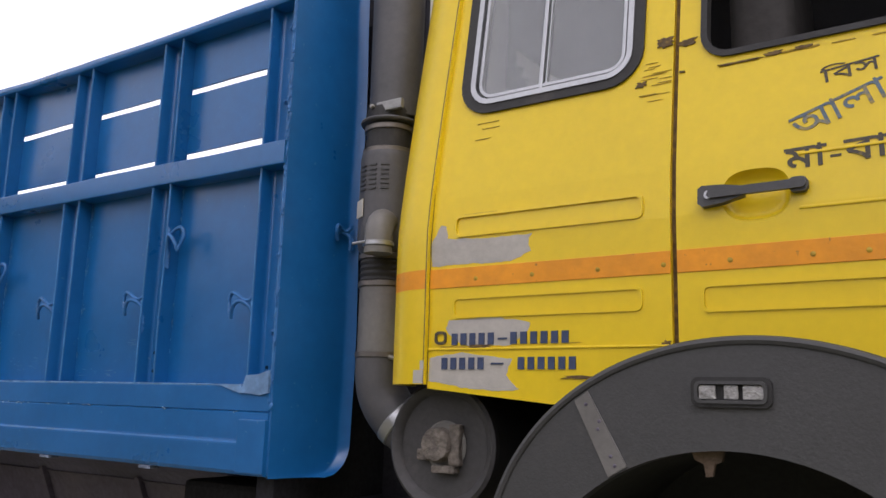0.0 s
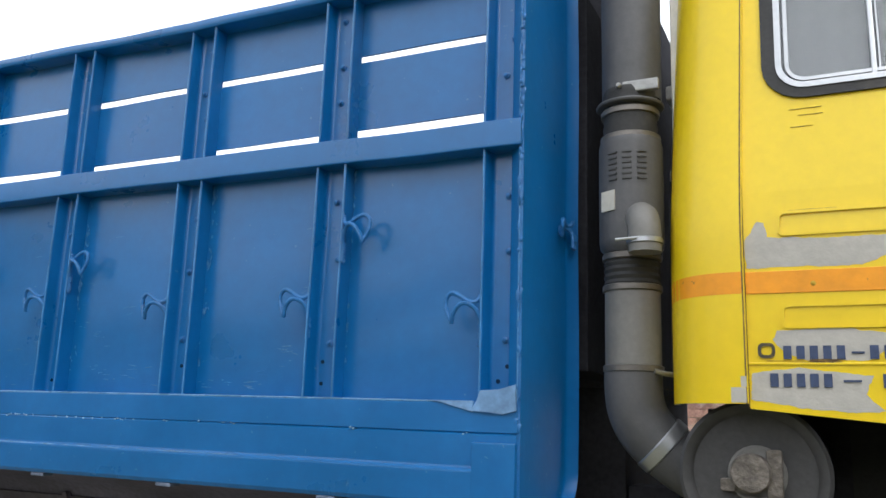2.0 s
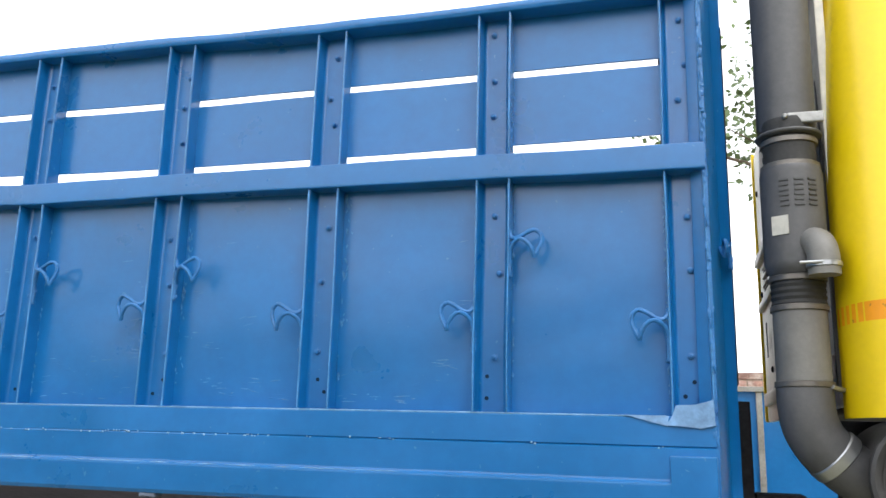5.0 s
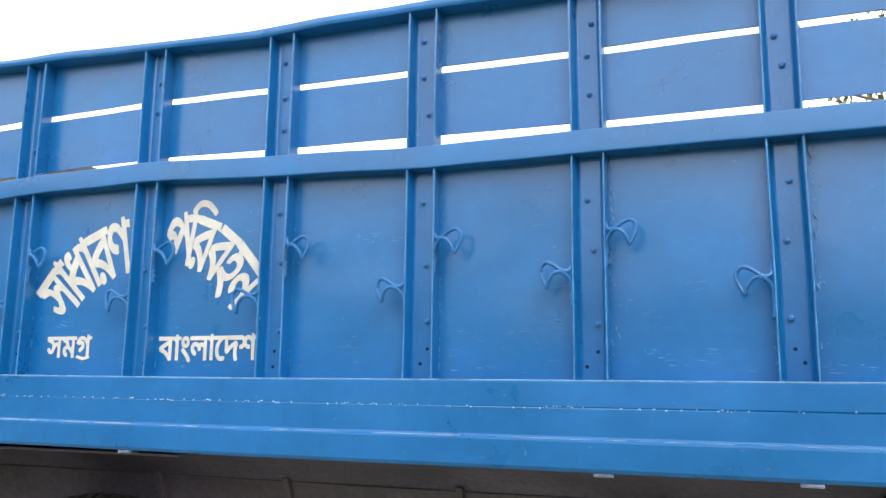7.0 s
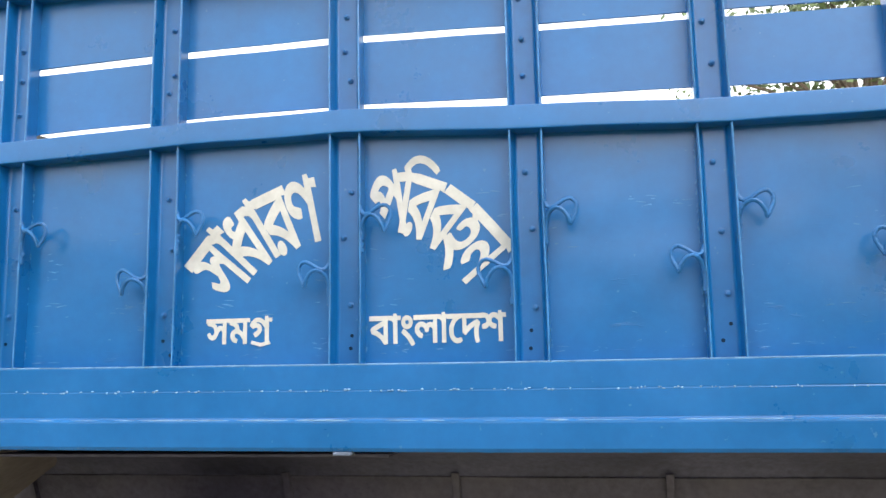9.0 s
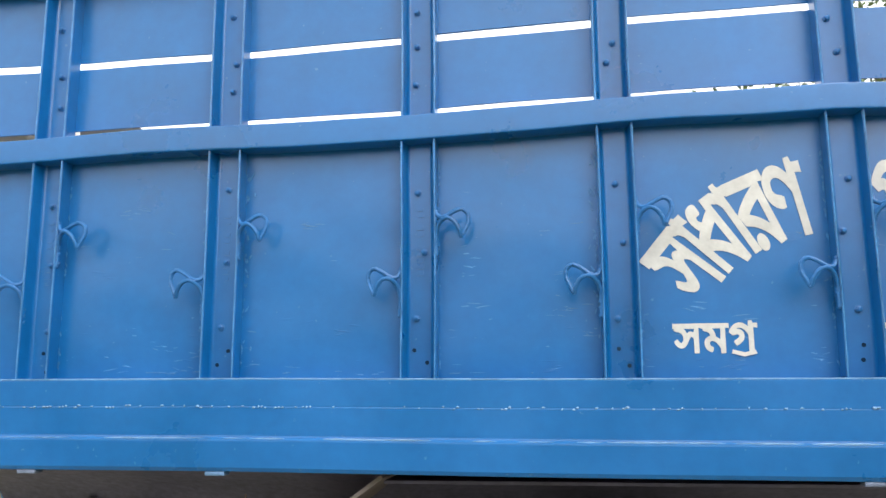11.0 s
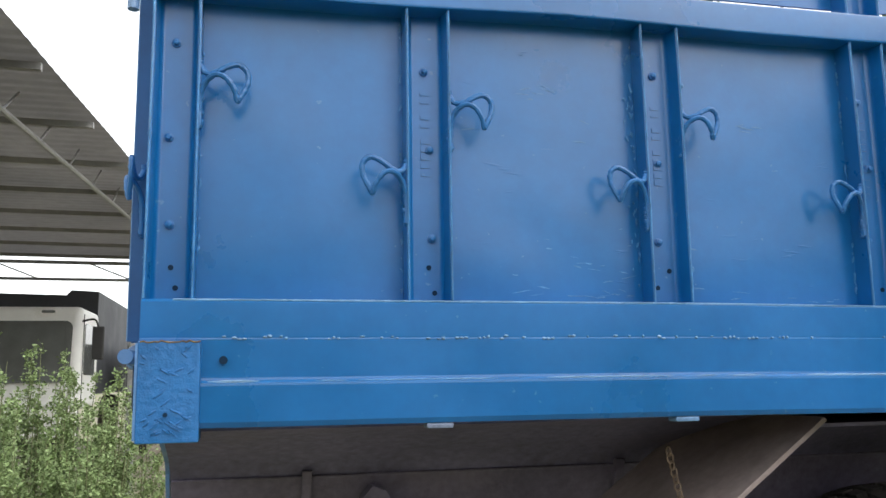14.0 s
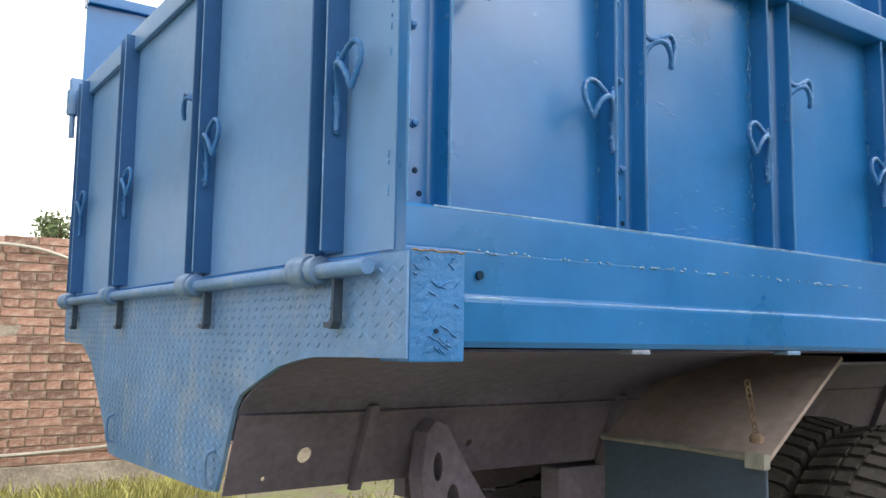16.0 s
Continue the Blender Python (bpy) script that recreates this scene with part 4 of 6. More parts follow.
for i in range(15):
    z = 1.545 + (2.86 - 1.545) * i / 14
    lean = cab_y(z) - CAB_Y
    rows.append([bm.verts.new((xx + lean * 0.15, yy + lean, z)) for xx, yy in ((-0.173, 0.152), (-0.179, 0.146), (-0.200, 0.164), (-0.200, 0.186), (-0.168, 0.186))])
for a, b in zip(rows, rows[1:]):
    for k in range(5):
        bm.faces.new((a[k], a[(k + 1) % 5], b[(k + 1) % 5], b[k]))
bm.faces.new(rows[0])
bm.faces.new(rows[-1][::-1])
part("edge_channel", bm, PLASTIC, corner, "dark rubber edge channel")
part("panel_crease", box(-0.014, 0.555, CAB_Y - 0.0035, CAB_Y + 0.002, 1.5445, 1.5495, 0.002), YELLOW, cab)
part("stripe", box(-0.014, 0.5595, CAB_Y - 0.0025, CAB_Y + 0.004, 1.687, 1.732, 0.001), ORANGE, cab, "faded orange stripe")
part("stripe", box(0.5725, 1.60, CAB_Y - 0.0025, CAB_Y + 0.004, 1.687, 1.732, 0.001), ORANGE, door, "faded orange stripe")

for x, owner in ((0.112, cab), (0.255, cab), (0.407, cab), (0.546, cab), (0.674, door), (0.819, door), (0.909, door)):
    part("stripe_rivet", lathe(((0.005, 0.0), (0.005, -0.0015), (0.002, -0.003)), (x, CAB_Y - 0.0025, 1.7045), "y", 8), SCRATCH, owner, "small rusty rivet head")


def pressing(x0, x1, z0, z1, parent):
    """The raised rim of a pressed panel."""
    bm = prism(rounded(x0, x1, z0, z1, 0.014, 4), "y", CAB_Y - 0.004, CAB_Y + 0.003, [rounded(x0 + 0.006, x1 - 0.006, z0 + 0.006, z1 - 0.006, 0.010, 4)])
    part("pressed_rim", lean_in(bm), YELLOW, parent)


pressing(0.050, 0.505, 1.803, 1.855, cab)
pressing(0.050, 0.502, 1.616, 1.665, cab)
pressing(0.618, 1.20, 1.608, 1.662, door)
for z in (1.895, 1.792):
    part("pressed_line", lean_in(box(0.80 if z > 1.85 else 0.80, 1.55, CAB_Y - 0.003, CAB_Y + 0.003, z - 0.003, z + 0.003, 0.002)), YELLOW, door)


def patch(x0, x1, z0, z1, mat, parent, name, label, seed, rough=0.35, n=44, y=None):
    """A patch of other paint with a brushed, uneven outline."""
    y = 0.0014 + 0.0003 * (seed % 5) if y is None else y
    pts = []
    for i in range(n):
        a = 2 * math.pi * i / n
        c, s = math.cos(a), math.sin(a)
        q = (abs(c) ** 5 + abs(s) ** 5) ** (-1 / 5)
        k = 1 + rough * noise.noise(Vector((c * 2.2, s * 2.2, seed)))
        pts.append(((x0 + x1) / 2 + (x1 - x0) / 2 * c * q * k, (z0 + z1) / 2 + (z1 - z0) / 2 * s * q * k))
    part(name, lean_in(prism(pts, "y", CAB_Y - y, CAB_Y + 0.002)), mat, parent, label)


def filler(outline, seed):
    """A scraped patch of filler: straight scrapes between a few corners, ragged along the way."""
    pts = []
    for (u0, v0), (u1, v1) in zip(outline, outline[1:] + outline[:1]):
        n = max(2, int(math.hypot(u1 - u0, v1 - v0) / 0.006))
        for i in range(n):
            u, v = u0 + (u1 - u0) * i / n, v0 + (v1 - v0) * i / n
            j = Vector((u * 45, v * 45, seed))
            k = Vector((u * 190, v * 190, seed + 4))
            pts.append((max(u + 0.004 * noise.noise(j) + 0.002 * noise.noise(k), -0.0135), v + 0.003 * noise.noise(j + Vector((9, 0, 0))) + 0.0015 * noise.noise(k + Vector((0, 9, 0)))))
    part("primer_patch", lean_in(prism(pts, "y", CAB_Y - 0.0008, CAB_Y + 0.002)), PRIMER, cab, "bare grey filler patch")


filler([(-0.013, 1.740), (-0.013, 1.795), (0.012, 1.838), (0.025, 1.835), (0.030, 1.803), (0.14, 1.795), (0.256, 1.795), (0.243, 1.786), (0.25, 1.758), (0.20, 1.738)], 3)
filler([(0.040, 1.612), (0.15, 1.618), (0.25, 1.602), (0.246, 1.585), (0.205, 1.554), (0.096, 1.553), (0.054, 1.567), (0.032, 1.595)], 5)
filler([(-0.012, 1.528), (0.074, 1.539), (0.206, 1.524), (0.192, 1.489), (0.224, 1.459), (0.172, 1.455), (0.075, 1.463), (-0.012, 1.477)], 7)
for x0, x1, z0, z1, sd in ((0.526, 0.557, 2.180, 2.200, 13), (0.482, 0.502, 2.094, 2.106, 14), (0.10, 0.15, 1.549, 1.556, 15),
                          (0.33, 0.40, 1.483, 1.489, 20), (0.54, 0.556, 1.545, 1.556, 21)):
    patch(x0, x1, z0, z1, CHIP, cab, "paint_chip", "chipped paint down to rust", sd, 0.9, 18, 0.003)
for x0, x1, z0, z1, sd in ((0.575, 0.606, 2.170, 2.186, 31), (0.66, 0.73, 2.106, 2.110, 32), (0.745, 0.775, 2.108, 2.116, 33), (0.80, 0.83, 2.110, 2.116, 34), (0.575, 0.585, 2.11, 2.114, 35)):
    patch(x0, x1, z0, z1, CHIP, door, "paint_chip", "chipped paint down to rust", sd, 0.9, 18, 0.003)


def window(name, dims, r, parent, frame_mat, divider, pane_mat):
    x0, x1, z0, z1 = dims
    seal = 0.027 if frame_mat else 0.009
    w = part(name, lean_in(cut(prism(rounded(x0 - 0.004, x1 + 0.004, z0 - 0.004, z1 + 0.004, r + 0.004), "y", CAB_Y - 0.007, CAB_Y + 0.02, [rounded(x0 + seal, x1 - seal, z0 + seal, z1 - seal, r - seal + 0.002)]), LEVELS)), RUBBER, parent, "black rubber window seal")
    if frame_mat:
        e0, e1, e2, e3 = x0 + 0.024, x1 - 0.020, z0 + 0.018, z1 - 0.024
        part("window_frame", lean_in(cut(prism(rounded(e0, e1, e2, e3, r - 0.020), "y", CAB_Y - 0.010, CAB_Y + 0.018, [rounded(e0 + 0.013, e1 - 0.013, e2 + 0.013, e3 - 0.013, r - 0.033)]), LEVELS)), frame_mat, w, "bright aluminium window frame")
        part("inner_frame", lean_in(cut(prism(rounded(e0 + 0.019, e1 - 0.019, e2 + 0.019, e3 - 0.019, r - 0.038), "y", CAB_Y - 0.002, CAB_Y + 0.02, [rounded(e0 + 0.027, e1 - 0.027, e2 + 0.027, e3 - 0.027, r - 0.046)]), LEVELS)), frame_mat, w, "bright aluminium sliding frame")
        part("divider", lean_in(cut(box(divider - 0.005, divider + 0.005, CAB_Y - 0.004, CAB_Y + 0.016, z0 + 0.03, z1 - 0.03, 0.002), LEVELS)), frame_mat, w)
        part("sliding_edge", lean_in(cut(box(divider + 0.010, divider + 0.013, CAB_Y + 0.002, CAB_Y + 0.016, z0 + 0.03, z1 - 0.03), LEVELS)), frame_mat, w)
        for a, b in ((x0 + 0.03, divider), (divider, x1 - 0.03)):
            g = part("pane", lean_in(cut(box(a, b, CAB_Y + 0.008, CAB_Y + 0.012, z0 + 0.03, z1 - 0.03), LEVELS)), pane_mat, w)
            g.visible_shadow = False
    return w


r = random.Random(8)
for i in range(14):
    x0, z0 = r.uniform(0.49, 0.535), r.uniform(2.045, 2.15)
    patch(x0, min(x0 + r.uniform(0.02, 0.06), 0.556), z0, z0 + r.uniform(0.0006, 0.0016), SCRATCH, cab, "paint_scratch", "thin rusty scratch", 60 + i, 0.9, 14, 0.0016)
for i in range(9):
    x0 = r.uniform(0.60, 1.1)
    patch(x0, x0 + r.uniform(0.02, 0.06), 2.108, 2.1092 + r.uniform(0.001, 0.004), SCRATCH, door, "paint_scratch", "thin rusty scratch", 80 + i, 0.9, 14, 0.0016)
for x0, x1, z0 in ((0.084, 0.146, 2.081), (0.10, 0.148, 2.066), (0.085, 0.125, 2.040), (0.075, 0.16, 1.8555), (0.34, 0.37, 1.556), (0.02, 0.09, 1.552), (0.07, 0.12, 1.549)):
    patch(x0, x1, z0, z0 + 0.0014, SCRATCH, cab, "paint_scratch", "thin rusty scratch", int(x0 * 900), 0.9, 14, 0.0016)
window("quarter_window", WIN_1, 0.080, cab, ALU, 0.249, GLASS)
window("door_window", WIN_2, 0.055, door, None, 0, GLASS)
# door handle with its scoop
bm = bmesh.new()
rings = []
for k, deep in ((1.0, 0.0), (0.97, 0.004), (0.90, 0.011), (0.78, 0.018), (0.6, 0.022), (0.3, 0.024)):
    rings.append([bm.verts.new((0.724 + (x - 0.724) * k, CAB_Y + 0.0005 + deep, 1.827 + (z - 1.827) * k)) for x, z in SCOOP])
for p, q in zip(rings, rings[1:]):
    for k in range(len(SCOOP)):
        bm.faces.new((p[k], p[(k + 1) % len(SCOOP)], q[(k + 1) % len(SCOOP)], q[k]))
bm.faces.new(rings[-1])
part("handle_recess", lean_in(bm), YELLOW, door, smooth=True)
bm = prism(rounded(0.640, 0.816, 1.8235, 1.8405, 0.008, 4), "y", CAB_Y - 0.027, CAB_Y - 0.017)
prism(rounded(0.786, 0.818, 1.818, 1.846, 0.010, 4), "y", CAB_Y - 0.019, CAB_Y + 0.002, bm=bm)
for v in bm.verts:
    v.co.y += 0.010 * max(0.0, (abs(v.co.x - 0.72) - 0.05) / 0.05) ** 2 * 0.5
    v.co.z += (v.co.x - 0.72) * 0.012
h = part("door_handle", lean_in(bm), PLASTIC, door, "dark grey plastic door handle", smooth=True)
part("lock_plate", lean_in(prism([(0.621, 1.815), (0.629, 1.808), (0.668, 1.812), (0.706, 1.822), (0.706, 1.841), (0.668, 1.848), (0.629, 1.850), (0.621, 1.844)], "y", CAB_Y - 0.020, CAB_Y)), PLASTIC, h)
part("key_barrel", lean_in(lathe(((0.008, 0), (0.008, -0.004), (0.004, -0.004), (0.003, -0.001)), (0.642, CAB_Y - 0.020, 1.830), "y", 14)), ALU, h, smooth=True)
# cab shell that closes it: back, roof, floor, front and far side
back = part("cab_back", box(-0.188, -0.165, 0.17, 2.26, 1.50, 2.82, 0.004), CAB_GREY, truck, "dirty off-white back wall of the cab")
part("cab_back_window", prism(rounded(1.26, 1.91, 2.34, 2.74, 0.06), "x", -0.193, -0.187), RUBBER, back, "black rubber window seal")
part("pane", prism(rounded(1.30, 1.87, 2.38, 2.70, 0.05), "x", -0.197, -0.191), LABEL, back, "pale rear window")
for z0, z1, out in ((2.235, 2.275, 0.216), (2.015, 2.052, 0.210), (1.57, 1.63, 0.206)):
    part("pressed_rib", box(-out, -0.186, 0.24, 2.2, z0, z1, 0.009), CAB_GREY, back)
for z0 in (2.095, 2.135, 2.178):
    for y0 in (1.10, 1.50, 1.86):
        part("vent_slot", box(-0.1905, -0.187, y0, y0 + 0.17, z0, z0 + 0.014), RUBBER, back, "dark vent slot")
        part("slot_lip", box(-0.199, -0.187, y0, y0 + 0.17, z0 + 0.016, z0 + 0.026, 0.003), CAB_GREY, back)
for y0 in (1.15, 1.6, 2.04):
    part("vent_slot", box(-0.1905, -0.187, y0, y0 + 0.04, 1.79, 1.95), RUBBER, back, "dark vent slot")
for y0, z0 in ((2.16, 2.10), (2.14, 2.60), (1.42, 1.98), (1.86, 1.72)):
    part("bolt_head", lathe(((0.014, 0.0), (0.014, -0.006), (0.006, -0.010)), (-0.188, y0, z0), "x", 10), RUBBER, back)
part("back_top_panel", box(-0.235, -0.199, 0.30, 1.50, 2.68, 2.98, 0.012), RUBBER, truck, "black panel over the back of the cab")
part("far_edge", box(-0.200, -0.165, 2.245, 2.275, 1.50, 2.84, 0.006), YELLOW, back, "yellow edge of the far side")
part("cab_roof", box(-0.10, 1.55, 0.22, 2.1, 2.84, 2.88, 0.012), YELLOW, truck)
part("cab_lining", box(1.02, 1.04, 0.10, 2.2, 1.55, 2.80), INTERIOR, truck, "dark lining inside the cab")
part("cab_front", box(1.60, 1.64, 0.0, 2.26, 1.2, 2.84, 0.01), YELLOW, truck)
part("cab_far_side", box(-0.10, 1.62, 2.26, 2.30, 1.53, 2.84, 0.01), YELLOW, truck)
part("far_lining", box(-0.08, 1.60, 2.244, 2.252, 1.54, 2.82), INTERIOR, truck, "dark lining of the far cab side")
part("roof_lining", box(-0.08, 1.50, 0.24, 2.08, 2.826, 2.836), INTERIOR, truck, "dark roof lining")
part("cab_floor", box(-0.08, 1.6, 0.02, 2.24, 1.50, 1.53), INTERIOR, truck)
# Dark sheet added behind the quarter window so the inside stays dark.
bm = bmesh.new()
pts = [(-0.15 + 0.02 * i, 0.53 + 0.004 * math.sin(i * 1.9)) for i in range(54)]
lo, hi = [bm.verts.new((x, y, 1.9)) for x, y in pts], [bm.verts.new((x, y + 0.02, 2.82)) for x, y in pts]
for i in range(53):
    bm.faces.new((lo[i], lo[i + 1], hi[i + 1], hi[i]))
bmesh.ops.solidify(bm, geom=bm.faces[:], thickness=0.003)
backing_sheet = part("cab_curtain", bm, CAB_BACKING, truck, "dark grey sheet added to darken the cab interior", smooth=True)
bm = bmesh.new()
sheet = [(-0.098, 2.505), (-0.080, 2.490), (0.055, 2.372), (-0.060, 2.372), (-0.045, 2.400), (-0.078, 2.415), (-0.066, 2.440), (-0.095, 2.455)]
lo, hi = [bm.verts.new((x, 0.505, z)) for x, z in sheet], [bm.verts.new((x, 0.525, z)) for x, z in sheet]
bm.faces.new(lo)
bm.faces.new(hi[::-1])
for i in range(len(sheet)):
    bm.faces.new((lo[i], lo[(i + 1) % len(sheet)], hi[(i + 1) % len(sheet)], hi[i]))
part("torn_sheet", bm, LABEL, backing_sheet, "torn white paper in front of the dark sheet")
part("seat_back", box(0.62, 0.76, 0.20, 0.50, 1.55, 2.45, 0.05, segments=3), INTERIOR, truck, smooth=True)
# wheel-arch fender
outer = [(0.70 + 0.53 * math.cos(radians(a)), 1.10 + 0.452 * math.sin(radians(a))) for a in range(186, -8, -4)]
inner = [(0.67 + 0.44 * math.cos(radians(a)), 0.93 + 0.426 * math.sin(radians(a))) for a in range(2, 180, 4)]
bm = prism(outer + inner, "y", -0.062, -0.018)
fender = part("wheel_arch", bm, PLASTIC, truck, "dark grey plastic wheel arch")
bm = tube(smooth_path([(x, -0.060, z) for x, z in outer], 2), 0.009, 8)
part("arch_lip", bm, PLASTIC, fender, smooth=True)
bm = prism(inner + [(x, z + 0.012) for x, z in inner[::-1]], "y", -0.02, 0.5)
part("arch_liner", bm, RUBBER, fender)
part("inner_wing", box(0.16, 1.25, 0.46, 0.48, 0.62, 1.48), RUBBER, truck, "black inner wheel well")
part("panel_gap", lean_in(cut(box(-0.0175, -0.0145, CAB_Y - 0.0016, CAB_Y + 0.01, 1.462, 2.85), LEVELS)), CHIP, cab, "thin dark panel joint")
lamp = part("side_lamp", prism(rounded(0.605, 0.747, 1.432, 1.486, 0.014), "y", -0.070, -0.060, [rounded(0.614, 0.738, 1.441, 1.477, 0.010)]), RUBBER, fender, "clear side marker lamp in a black bezel")
part("bezel_rim", prism(rounded(0.612, 0.740, 1.439, 1.479, 0.011), "y", -0.074, -0.062, [rounded(0.618, 0.734, 1.445, 1.473, 0.008)]), PLASTIC, lamp)
part("lamp_backing", box(0.614, 0.738, -0.063, -0.0605, 1.441, 1.477), RUBBER, lamp)
for a, b in ((0.619, 0.650), (0.664, 0.690), (0.697, 0.734)):
    part("lens", box(a, b, -0.071, -0.064, 1.446, 1.472, 0.004), LENS, lamp, smooth=True)
strap = part("repair_strap", prism([(0.398, 1.458), (0.370, 1.438), (0.440, 1.296), (0.478, 1.318)], "y", -0.066, -0.060), INTAKE_PALE, fender, "grey metal repair strap")
for u in ((0.395, 1.432), (0.420, 1.385), (0.446, 1.335), (0.454, 1.318), (0.423, 1.40)):
    part("rivet", lathe(((0.0035, 0), (0.0035, -0.002), (0.001, -0.003)), (u[0], -0.066, u[1]), "y", 8), DARK_METAL, strap)
part("bracket_stub", prism([(0.588, 1.356), (0.650, 1.357), (0.646, 1.335), (0.633, 1.330), (0.628, 1.308), (0.616, 1.306), (0.612, 1.330), (0.596, 1.336)], "y", -0.03, -0.02), RUST, truck, "rusty bracket stub")
# round air-filter drum below the cab
DX, DZ, DY = -0.020, 1.330, 0.035
drum = part("air_filter_drum", lathe(((0.135, 0.42), (0.142, 0.40), (0.142, 0.03), (0.148, 0.022), (0.148, 0.006), (0.140, 0.0), (0.126, 0.006), (0.120, 0.016), (0.06, 0.018), (0.02, 0.018)), (DX, DY, DZ), "y", 44), DRUM, truck, "black round air filter drum", smooth=True)
part("hub_cap", lathe(((0.040, 0.02), (0.040, -0.010), (0.036, -0.017), (0.026, -0.019), (0.010, -0.017), (0.004, -0.015)), (DX - 0.005, DY, DZ + 0.002), "y", 26), HUB, drum, "rough dusty round hub", smooth=True)
bm = box(DX + 0.025, DX + 0.055, DY - 0.004, DY + 0.02, DZ - 0.045, DZ + 0.05, 0.006)
box(DX - 0.065, DX - 0.035, DY - 0.002, DY + 0.02, DZ - 0.035, DZ - 0.010, 0.004, bm)
box(DX - 0.02, DX + 0.045, DY - 0.006, DY + 0.018, DZ - 0.062, DZ - 0.044, 0.004, bm)
part("hub_clamp", bm, HUB, drum, "dusty metal clamp")
part("hub_ring", lathe(((0.055, 0.02), (0.058, 0.014), (0.053, 0.010), (0.044, 0.012)), (DX + 0.006, DY, DZ), "y", 22), INTAKE_PALE, drum, "dusty metal ring", smooth=True)
# Black boxes and a sheet added to keep the gaps round the drum dark.
part("tool_box", box(-1.30, -0.20, 0.35, 0.58, 0.55, 1.15, 0.02), BLACK, truck, "black box filling the dark gap under the body")
bm = box(-0.60, -0.385, 0.48, 0.56, 0.90, 1.52, 0.004)
box(-0.38, -0.25, 0.48, 0.60, 0.90, 1.265, 0.006, bm)
part("battery_box", bm, BLACK, truck, "black boxes filling the dark gap behind the cab")
part("engine_shield", box(-0.17, 0.19, 0.48, 0.50, 0.70, 1.47, 0.004), BLACK, truck, "black sheet filling the dark gap behind the drum")
# air intake stack between body and cab
AX, AY = -0.281, 0.130
intake = part("intake_pipe", lathe(((0.061, 1.546), (0.064, 1.551), (0.064, 1.729), (0.061, 1.734)), (AX, AY, 0), "z", 30), INTAKE_PALE, truck, "grey air intake stack", smooth=True)
part("intake_elbow", tube(smooth_path([(AX, AY, 1.553), (AX, AY, 1.499), (AX + 0.008, AY + 0.004, 1.447), (AX + 0.035, AY + 0.012, 1.400), (AX + 0.08, AY + 0.025, 1.358), (AX + 0.125, AY + 0.04, 1.327), (AX + 0.17, AY + 0.06, 1.301)], 6), 0.066, 26), INTAKE, intake, "black rubber elbow", smooth=True)


def clamp(z, r, h=0.016, mat=None):
    part("hose_clamp", lathe(((r, -h / 2), (r + 0.003, -h / 2 + 0.002), (r + 0.003, h / 2 - 0.002), (r, h / 2)), (AX, AY, z), "z", 30), mat or CLAMP, intake, smooth=True)


for z, r in ((1.546, 0.066), (1.731, 0.066), (1.805, 0.066), (2.095, 0.069), (2.160, 0.067)):
    clamp(z, r)
for z0, z1 in ((1.734, 1.813), (2.084, 2.220)):
    prof = [(0.063 + (0.003 if i % 2 else 0), z0 + (z1 - z0) * i / 10) for i in range(11)]
    part("rubber_bellows", lathe(prof, (AX, AY, 0), "z", 28), RUBBER, intake, smooth=True)
pre = part("pre_cleaner", lathe(((0.056, 1.807), (0.073, 1.825), (0.076, 1.844), (0.076, 2.074), (0.072, 2.091), (0.056, 2.095)), (AX, AY, 0), "z", 34), INTAKE, intake, "black louvred pre-cleaner", smooth=True)
for i in range(6):
    for a in (-110, -84, -58):
        ca, sa = math.cos(radians(a)), math.sin(radians(a))
        m = Matrix.LocRotScale((AX + 0.076 * ca, AY + 0.076 * sa, 2.048 - i * 0.013), Euler((0, 0, radians(a + 90))), None)
        bm = bmesh.new()
        bmesh.ops.create_cube(bm, size=1.0, matrix=m @ Matrix.Diagonal((0.022, 0.006, 0.004, 1)))
        part("louvre", bm, PLASTIC, pre)
a0 = radians(-121)
m = Matrix.LocRotScale((AX + 0.0765 * math.cos(a0), AY + 0.0765 * math.sin(a0), 1.933), Euler((0, 0, a0 + math.pi / 2)), None)
bm = bmesh.new()
bmesh.ops.create_cube(bm, size=1.0, matrix=m @ Matrix.Diagonal((0.042, 0.003, 0.048, 1)))
part("sticker", bm, LABEL, pre, "small white sticker")
part("dust_outlet", tube(smooth_path([(AX + 0.026, AY - 0.02, 1.888), (AX + 0.036, AY - 0.06, 1.888), (AX + 0.046, AY - 0.084, 1.872), (AX + 0.050, AY - 0.092, 1.842), (AX + 0.050, AY - 0.092, 1.800)], 6), 0.037, 22), INTAKE_PALE, pre, "grey dust outlet elbow", smooth=True)
part("hose_clamp", lathe(((0.038, -0.007), (0.041, -0.005), (0.041, 0.005), (0.038, 0.007)), (AX + 0.050, AY - 0.092, 1.824), "z", 24), ALU, pre, smooth=True)
part("clamp_screw", tube([(AX - 0.008, AY - 0.124, 1.826), (AX + 0.042, AY - 0.131, 1.826)], 0.004, 8), ALU, pre)
part("upper_duct", lathe(((0.062, 2.215), (0.072, 2.2), (0.074, 2.6), (0.074, 2.910), (0.066, 2.920)), (AX, AY + 0.02, 0), "z", 30), INTAKE, intake, "black upper intake duct", smooth=True)
part("top_flange", lathe(((0.060, 2.174), (0.080, 2.176), (0.082, 2.180), (0.080, 2.184), (0.060, 2.188)), (AX, AY, 0), "z", 30), INTAKE, intake, "dark flange plate", smooth=True)
bm = box(AX - 0.005, -0.200, AY - 0.060, AY - 0.045, 2.201, 2.229, 0.004)
